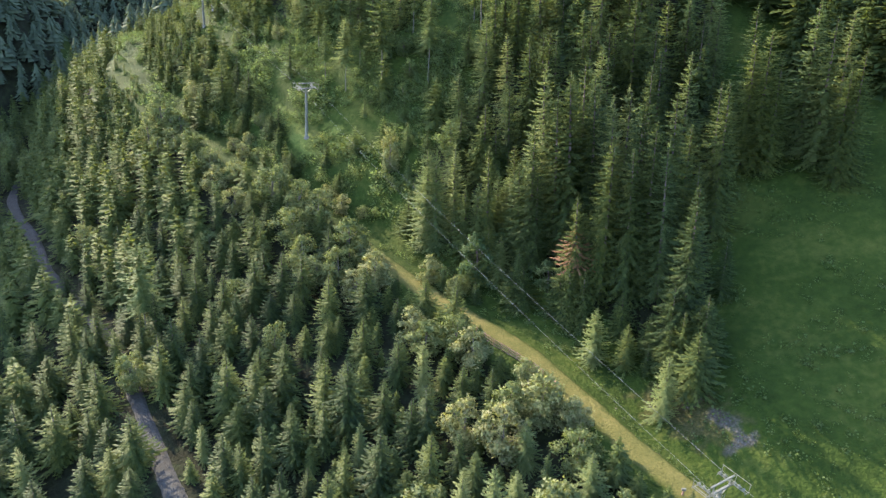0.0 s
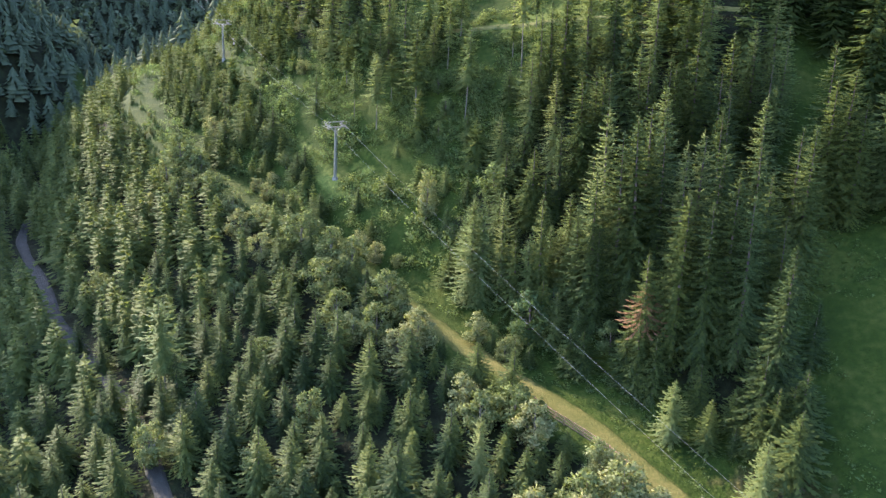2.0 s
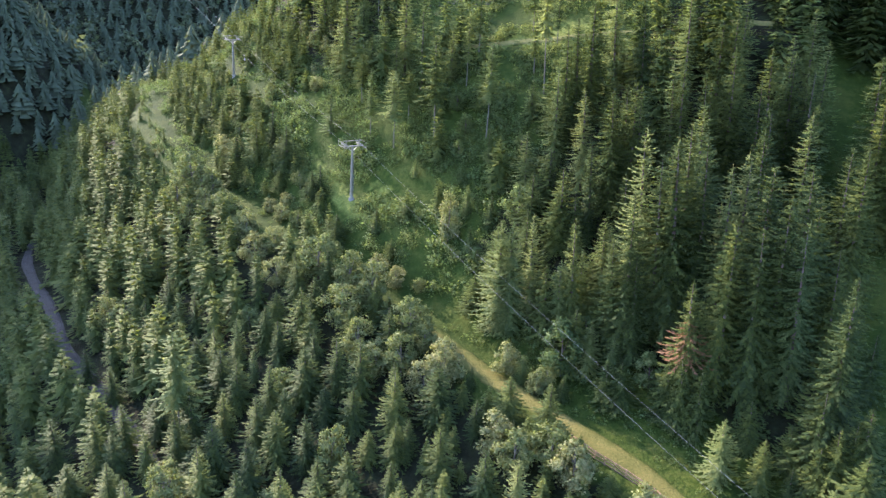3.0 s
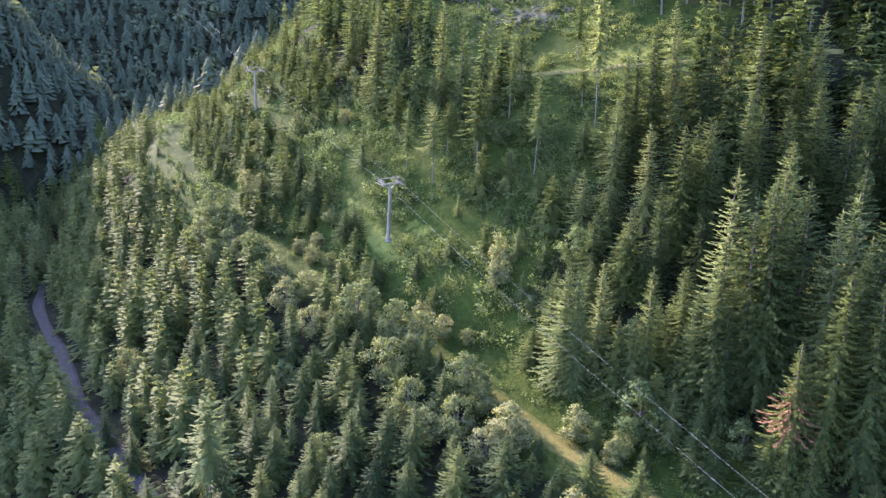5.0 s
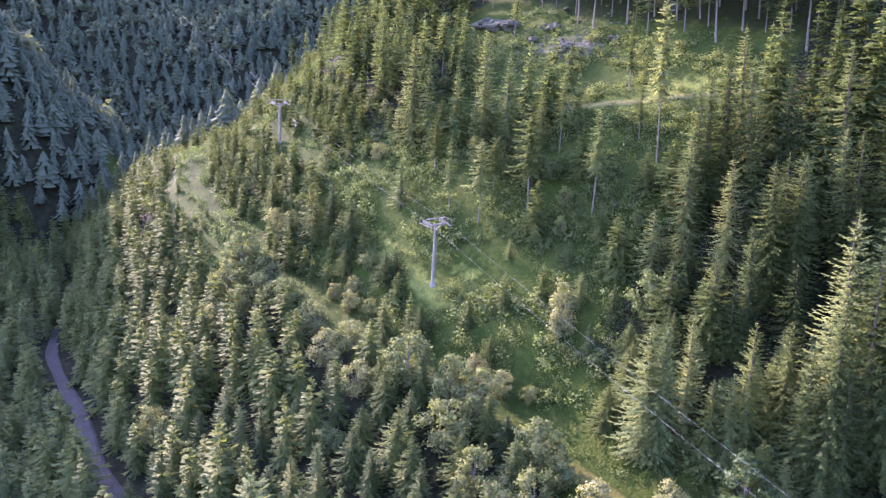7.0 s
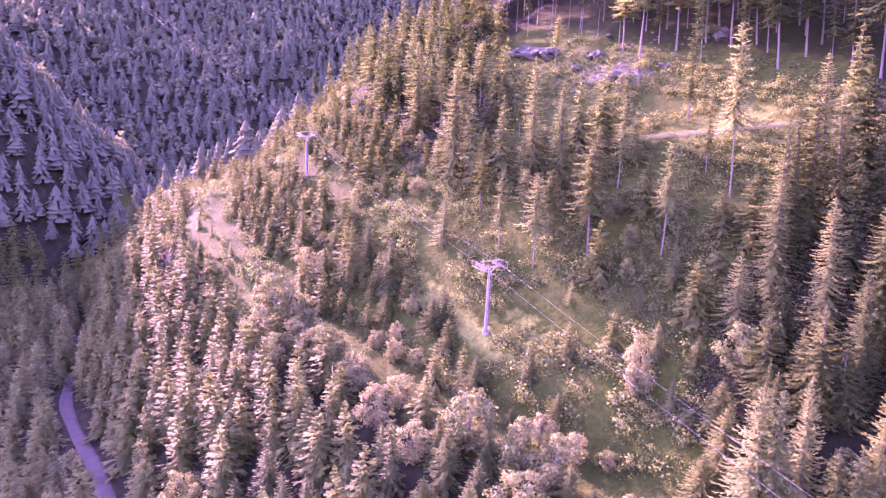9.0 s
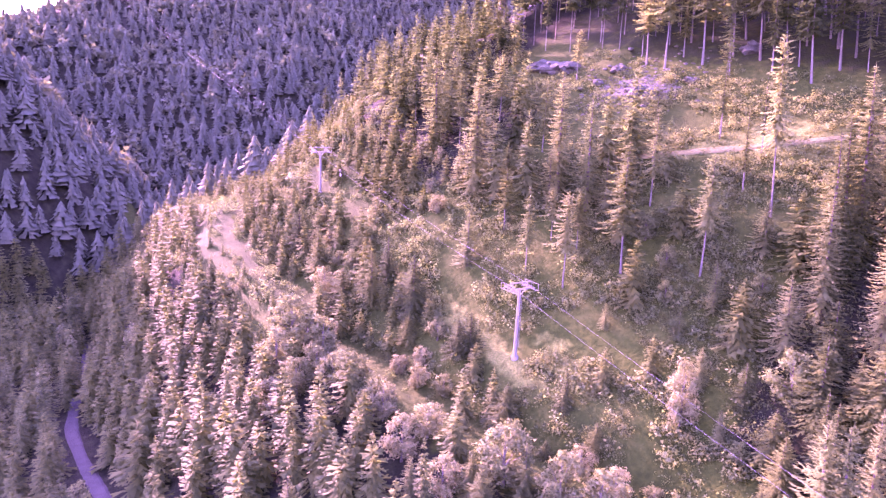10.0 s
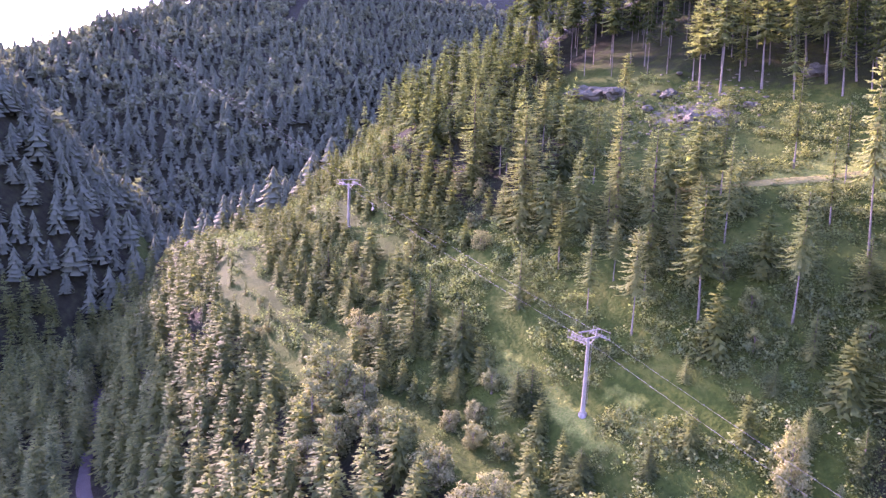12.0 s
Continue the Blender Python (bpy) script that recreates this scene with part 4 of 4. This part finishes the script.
shrubs += undergrowth(2200, (-20, 40, 55, 115), lambda x, y, s, d: 2.8 < d < 8.5 and 76 < s < 128, (0.4, 1.2))
woods("sunlit_shrubs", "pale yellow-green shrubs on the upper clearing", pale, [(*d, 1.2) for d in shrub_shapes], LARCH, "shrubs")
woods("undergrowth", "low green shrubs and saplings on the cleared slope", shrubs, [(*d, 1.2) for d in shrub_shapes], SHRUB, "shrubs")
weeds = undergrowth(2600, (18, 95, 45, 130), lambda x, y, s, d: d > 6, (0.25, 0.7))
weeds += undergrowth(4200, (-75, 40, 90, 200), lambda x, y, s, d: 5.5 < d < 70, (0.25, 0.7))
weeds += undergrowth(1300, (-110, 60, 40, 220), lambda x, y, s, d: 2.0 < abs(d) < 4.5, (0.15, 0.4))
weeds += undergrowth(2600, (-40, 40, 125, 215), lambda x, y, s, d: 26 < d < 72 and 120 < s < 225, (0.4, 0.95))
leafy = [lobe_data([(0, 0, 0.3, 0.8), (0.9, 0.5, 0.25, 0.6), (-0.6, 0.8, 0.25, 0.5)], 24, 0.2, 220 + i) for i in range(4)]
woods("meadow_weeds", "broad-leaved weeds in the alpine meadow grass", weeds, [(*d, 0.7) for d in leafy], WEED, "weeds")


# ---- ski lift ----
def cylinder(bm, a, b, r0, r1=None, sides=12):
    a, b = Vector(a), Vector(b)
    d = b - a
    res = bmesh.ops.create_cone(bm, cap_ends=True, segments=sides, radius1=r0, radius2=r0 if r1 is None else r1, depth=d.length)
    bmesh.ops.transform(bm, matrix=Matrix.Translation((a + b) / 2) @ d.to_track_quat("Z", "Y").to_matrix().to_4x4(), verts=res["verts"])


def beam(bm, a, b, w, h):
    a, b = Vector(a), Vector(b)
    d = b - a
    res = bmesh.ops.create_cube(bm, size=1.0)
    bmesh.ops.transform(bm, matrix=Matrix.Translation((a + b) / 2) @ d.to_track_quat("X", "Z").to_matrix().to_4x4() @ Matrix.Diagonal((d.length, w, h, 1)), verts=res["verts"])


def piece(name, bm, mat, parent, label=""):
    me = bpy.data.meshes.new(name)
    bm.to_mesh(me)
    bm.free()
    me.materials.append(mat)
    return part(name, me, parent, label)


HALF = 1.55      # half the gauge between the two ropes


def pylon(x, y, z, h, heading, label):
    """A tapered steel mast on a plinth, with a crossarm, a lifting frame above it and a roller train under each rope."""
    ob = tagged(new("lift_pylon"), label, "pylon", "ski lift pylons")
    ob.matrix_basis = pose(x, y, z, 0, 0, heading)
    bm = bmesh.new()
    cylinder(bm, (0, 0, -1.5), (0, 0, 0.4), 0.62, 0.52, 16)
    piece("plinth", bm, CONCRETE, ob, "weathered concrete footing")
    bm = bmesh.new()
    cylinder(bm, (0, 0, 0.38), (0, 0, h - 0.75), 0.31, 0.2, 18)
    cylinder(bm, (0, 0, 0.4), (0, 0, 0.5), 0.46, 0.46, 18)
    piece("mast", bm, STEEL, ob, "grey galvanised tapered mast")
    bm = bmesh.new()
    for k in range(int((h - 2.5) / 0.4)):
        beam(bm, (-0.2, -0.42, 2 + 0.4 * k), (0.2, -0.42, 2 + 0.4 * k), 0.03, 0.03)
    for sx in (-0.2, 0.2):
        beam(bm, (sx, -0.42, 1.8), (sx, -0.42, h - 0.8), 0.04, 0.04)
    piece("ladder", bm, STEEL, ob)
    bm = bmesh.new()
    beam(bm, (-HALF - 0.15, 0, h - 0.62), (HALF + 0.15, 0, h - 0.62), 0.2, 0.22)
    for sx in (-1, 1):
        beam(bm, (sx * 0.15, 0, h - 1.5), (sx * 1.1, 0, h - 0.7), 0.1, 0.1)
    piece("crossarm", bm, STEEL, ob)
    bm = bmesh.new()
    for sx in (-1, 1):
        beam(bm, (sx * 1.15, 0, h - 0.55), (sx * 1.3, 0, h + 0.35), 0.1, 0.1)
    beam(bm, (-1.75, 0, h + 0.4), (1.75, 0, h + 0.4), 0.14, 0.14)
    piece("lifting_frame", bm, STEEL, ob)
    for sx in (-1, 1):
        bm = bmesh.new()
        beam(bm, (sx * HALF, -1.5, h - 0.42), (sx * HALF, 1.5, h - 0.42), 0.07, 0.12)
        for k in range(6):
            yy = -1.3 + 0.52 * k
            cylinder(bm, (sx * HALF - 0.09, yy, h - 0.24), (sx * HALF + 0.09, yy, h - 0.24), 0.15, 0.15, 10)
        piece("roller_train", bm, STEEL, ob)
        bm = bmesh.new()
        ox = sx * (HALF + 0.4)
        for w in (-0.13, 0.13):
            beam(bm, (ox + w, -1.6, h - 0.6), (ox + w, 1.6, h - 0.6), 0.06, 0.04)
        beam(bm, (ox + 0.2 * sx, -1.6, h + 0.3), (ox + 0.2 * sx, 1.6, h + 0.3), 0.04, 0.04)
        for yy in (-1.5, 0, 1.5):
            beam(bm, (ox + 0.2 * sx, yy, h - 0.6), (ox + 0.2 * sx, yy, h + 0.3), 0.04, 0.04)
        for yy in (-1.5, 0, 1.5):
            beam(bm, (ox - 0.5 * sx, yy, h - 0.62), (ox + 0.3 * sx, yy, h - 0.62), 0.05, 0.05)
        piece("walkway", bm, STEEL, ob)
    return ob


def heading_of(a, b):
    return math.degrees(math.atan2(-(b[0] - a[0]), b[1] - a[1]))


NEAR_PYLON, MID_PYLON, FAR_PYLON = (25.8, 52.4, 5.6, 7.5), (-32.7, 142.2, 17.9, 11.1), (-75.9, 205.0, 30.9, 10.2)
ROPE_END = (-330.0, 597.0, 110.0, 10.0)
line_head = heading_of(MID_PYLON, FAR_PYLON)
for p, note in ((NEAR_PYLON, "grey steel ski lift pylon beside the stony ditch"), (MID_PYLON, "grey steel T-shaped ski lift pylon on a concrete footing"),
                (FAR_PYLON, "distant grey steel T-shaped ski lift pylon on the spur")):
    foot = height(p[0], p[1])
    pylon(p[0], p[1], foot, p[2] + p[3] - foot, line_head, note)


def rope(sidex):
    """A hauling rope from pylon to pylon, with its sag."""
    pts = []
    a = radians(line_head)
    ox, oy = math.cos(a) * HALF * sidex, math.sin(a) * HALF * sidex
    ends = [(48.0, 17.5, 12.6)] + [(p[0], p[1], p[2] + p[3] - 0.02) for p in (NEAR_PYLON, MID_PYLON, FAR_PYLON, ROPE_END)]
    for p, q in zip(ends, ends[1:]):
        for k in range(24):
            f = k / 24
            sag = 4 * f * (1 - f) * min(math.dist(p, q), 110) * 0.011
            pts.append((p[0] + (q[0] - p[0]) * f + ox, p[1] + (q[1] - p[1]) * f + oy, p[2] + (q[2] - p[2]) * f - sag))
    cu = bpy.data.curves.new("lift_rope", "CURVE")
    cu.dimensions, cu.bevel_depth, cu.bevel_resolution = "3D", 0.0105, 1
    sp = cu.splines.new("POLY")
    sp.points.add(len(pts) - 1)
    for o, p in zip(sp.points, pts):
        o.co = (*p, 1)
    cu.materials.append(ROPE)
    tmp = bpy.data.objects.new("tmp", cu)
    me = bpy.data.meshes.new_from_object(tmp)
    bpy.data.objects.remove(tmp)
    me.name = "lift_rope"
    return tagged(new("lift_rope", me), "taut steel hauling rope of the ski lift", "cable", "lift ropes")


rope(-1)
rope(1)


# ---- stones, fence, paths ----
def boulder_mesh(seed, r=1.0, sub=2):
    bm = bmesh.new()
    bmesh.ops.create_icosphere(bm, subdivisions=sub, radius=r)
    for v in bm.verts:
        n = noise.noise(v.co * 1.1 / r + Vector((seed * 7.3, 0, 0))) * 0.5 + noise.noise(v.co * 2.7 / r + Vector((seed * 3.1, 5, 0))) * 0.3
        n += 0.18 * noise.cell(v.co * 2.2 / r + Vector((seed * 5.7, 2, 1)))
        v.co *= 1 + n
        v.co.z *= 0.75
    me = bpy.data.meshes.new("boulder")
    bm.to_mesh(me)
    bm.free()
    me.materials.append(ROCK)
    return me


rocks = [boulder_mesh(i, 1.0, 3) for i in range(4)]
for x, y, size, stretch in ((-22.9, 209.9, 2.6, 1.5), (-20.4, 206.0, 2.3, 1.4), (-26.0, 213.8, 2.0, 1.6), (-9.5, 188.5, 1.7, 1.3), (-11.0, 199.0, 1.5, 1.4), (12.6, 190.8, 2.0, 0.9), (0.5, 186.4, 1.2, 1.3), (-15.5, 196.5, 1.2, 1.2)):
    ob = tagged(new("rock_outcrop", rnd.choice(rocks)), "pale grey limestone outcrop in the clearing", "rock", "limestone outcrops")
    ob.matrix_basis = Matrix.LocRotScale((x, y, height(x, y) + 0.15 * size), Euler((0, 0, rnd.uniform(0, 6.28))), (size * stretch, size, size * 0.85))


def stones(name, label, spots):
    shapes = []
    for i in range(4):
        me = boulder_mesh(20 + i, 1.0, 1)
        shapes.append(([tuple(v.co) for v in me.vertices], [tuple(p.vertices) for p in me.polygons], None, 1.0))
    return woods(name, label, spots, shapes, ROCK, "stones")


DITCH = [(17.5, 79.0), (19.6, 74.7), (20.8, 71.6), (22.1, 68.2), (23.4, 65.0), (25.9, 62.3), (28.0, 60.0), (33, 54)]
spots = []
for (ax, ay), (bx, by) in zip(DITCH, DITCH[1:]):
    for k in range(52):
        f = rnd.random()
        spots.append((ax + (bx - ax) * f + rnd.gauss(0, 0.38), ay + (by - ay) * f + rnd.gauss(0, 0.38), rnd.triangular(0.08, 0.36, 0.15)))
stones("ditch_stones", "pale stones lining the ditch beside the track", spots)
spots = []
for k in range(420):
    f = rnd.random()
    spots.append((29.8 + 4.6 * f + rnd.gauss(0, 0.9), 70.6 - 6.6 * f + rnd.gauss(0, 1.0), rnd.triangular(0.04, 0.2, 0.06)))
stones("scree_stones", "loose pale stones on a bare eroded patch", spots)
spots = [(rnd.gauss(-8, 7), rnd.gauss(192, 6), rnd.uniform(0.15, 0.6)) for k in range(260)]
stones("clearing_stones", "scattered grey stones in the upper clearing", spots)


ribbon("gravel_bend", [(-149, 279), (-144, 279.5), (-139.5, 277.5), (-139, 272), (-143, 266)], 1.0, 0.25, GRAVEL, "pale bend of a gravel road on the spur's nose", "road")
ribbon("upper_path", UPPER_PATH, 0.55, 0.35, PATH_MAT, "sunlit grassy path across the upper slope", "path")


def fence(line):
    """A rail fence of round posts and boards along the track's lower edge."""
    ob = tagged(new("rail_fence"), "weathered red-brown wooden rail fence beside the track", "fence")
    pts = []
    for (ax, ay), (bx, by) in zip(line, line[1:]):
        n = max(1, round(math.hypot(bx - ax, by - ay) / 1.5))
        pts += [(ax + (bx - ax) * k / n, ay + (by - ay) * k / n) for k in range(n)]
    pts.append(line[-1])
    x0, y0 = pts[0]
    z0 = height(x0, y0)
    ob.matrix_basis = pose(x0, y0, z0)
    loc = [(x - x0, y - y0, height(x, y) - z0) for x, y in pts]
    for x, y, z in loc:
        bm = bmesh.new()
        cylinder(bm, (x, y, z - 1.6), (x + rnd.uniform(-0.04, 0.04), y, z + 1.1), 0.08, 0.07, 8)
        piece("post", bm, WOOD, ob)
    for p, q in zip(loc, loc[1:]):
        for up in (-1.1, -0.7, -0.3, 0.12, 0.55, 0.98):
            bm = bmesh.new()
            j = rnd.uniform(-0.04, 0.04)
            beam(bm, (p[0], p[1], p[2] + up + j), (q[0], q[1], q[2] + up), 0.05, 0.14)
            piece("rail", bm, WOOD, ob)
    return ob


fence([(3.6, 85.6), (6.0, 83.0), (9.0, 80.2), (11.6, 77.6), (14.0, 74.0)])
marker = tagged(new("marker_post"), "short grey wooden marker post in the grass", "post")
marker.matrix_basis = pose(25.2, 58.2, height(25.2, 58.2))
bm = bmesh.new()
cylinder(bm, (0, 0, -0.4), (0, 0, 1.0), 0.11, 0.09, 9)
piece("stake", bm, WOOD, marker)
bm = bmesh.new()
beam(bm, (-0.22, 0, 0.92), (0.22, 0, 0.92), 0.2, 0.22)
piece("cap", bm, STEEL, marker)


def rope_hanger(x, y, z, heading):
    """A tow hanger gripping the rope: clamp, bar and coiled spring box."""
    ob = tagged(new("tow_hanger"), "small pale tow hanger clamped on the lift rope", "lift hanger")
    ob.matrix_basis = pose(x, y, z, 0, 0, heading)
    bm = bmesh.new()
    beam(bm, (0, -0.35, 0), (0, 0.35, 0), 0.12, 0.14)
    piece("clamp", bm, STEEL, ob)
    bm = bmesh.new()
    cylinder(bm, (0, 0, 0), (0.12, 0, -0.9), 0.04, 0.04, 8)
    piece("bar", bm, STEEL, ob)
    bm = bmesh.new()
    cylinder(bm, (0.0, 0, -1.05), (0.28, 0, -1.05), 0.3, 0.3, 14)
    piece("spring_box", bm, CONCRETE, ob, "pale grey round spring box")
    return ob


a = radians(line_head)
for f, side in ((0.80, -1),):
    px = MID_PYLON[0] + (FAR_PYLON[0] - MID_PYLON[0]) * f + math.cos(a) * HALF * side
    py = MID_PYLON[1] + (FAR_PYLON[1] - MID_PYLON[1]) * f + math.sin(a) * HALF * side
    pz = MID_PYLON[2] + MID_PYLON[3] + (FAR_PYLON[2] + FAR_PYLON[3] - MID_PYLON[2] - MID_PYLON[3]) * f - 4 * f * (1 - f) * 76 * 0.011
    rope_hanger(px, py, pz, line_head)
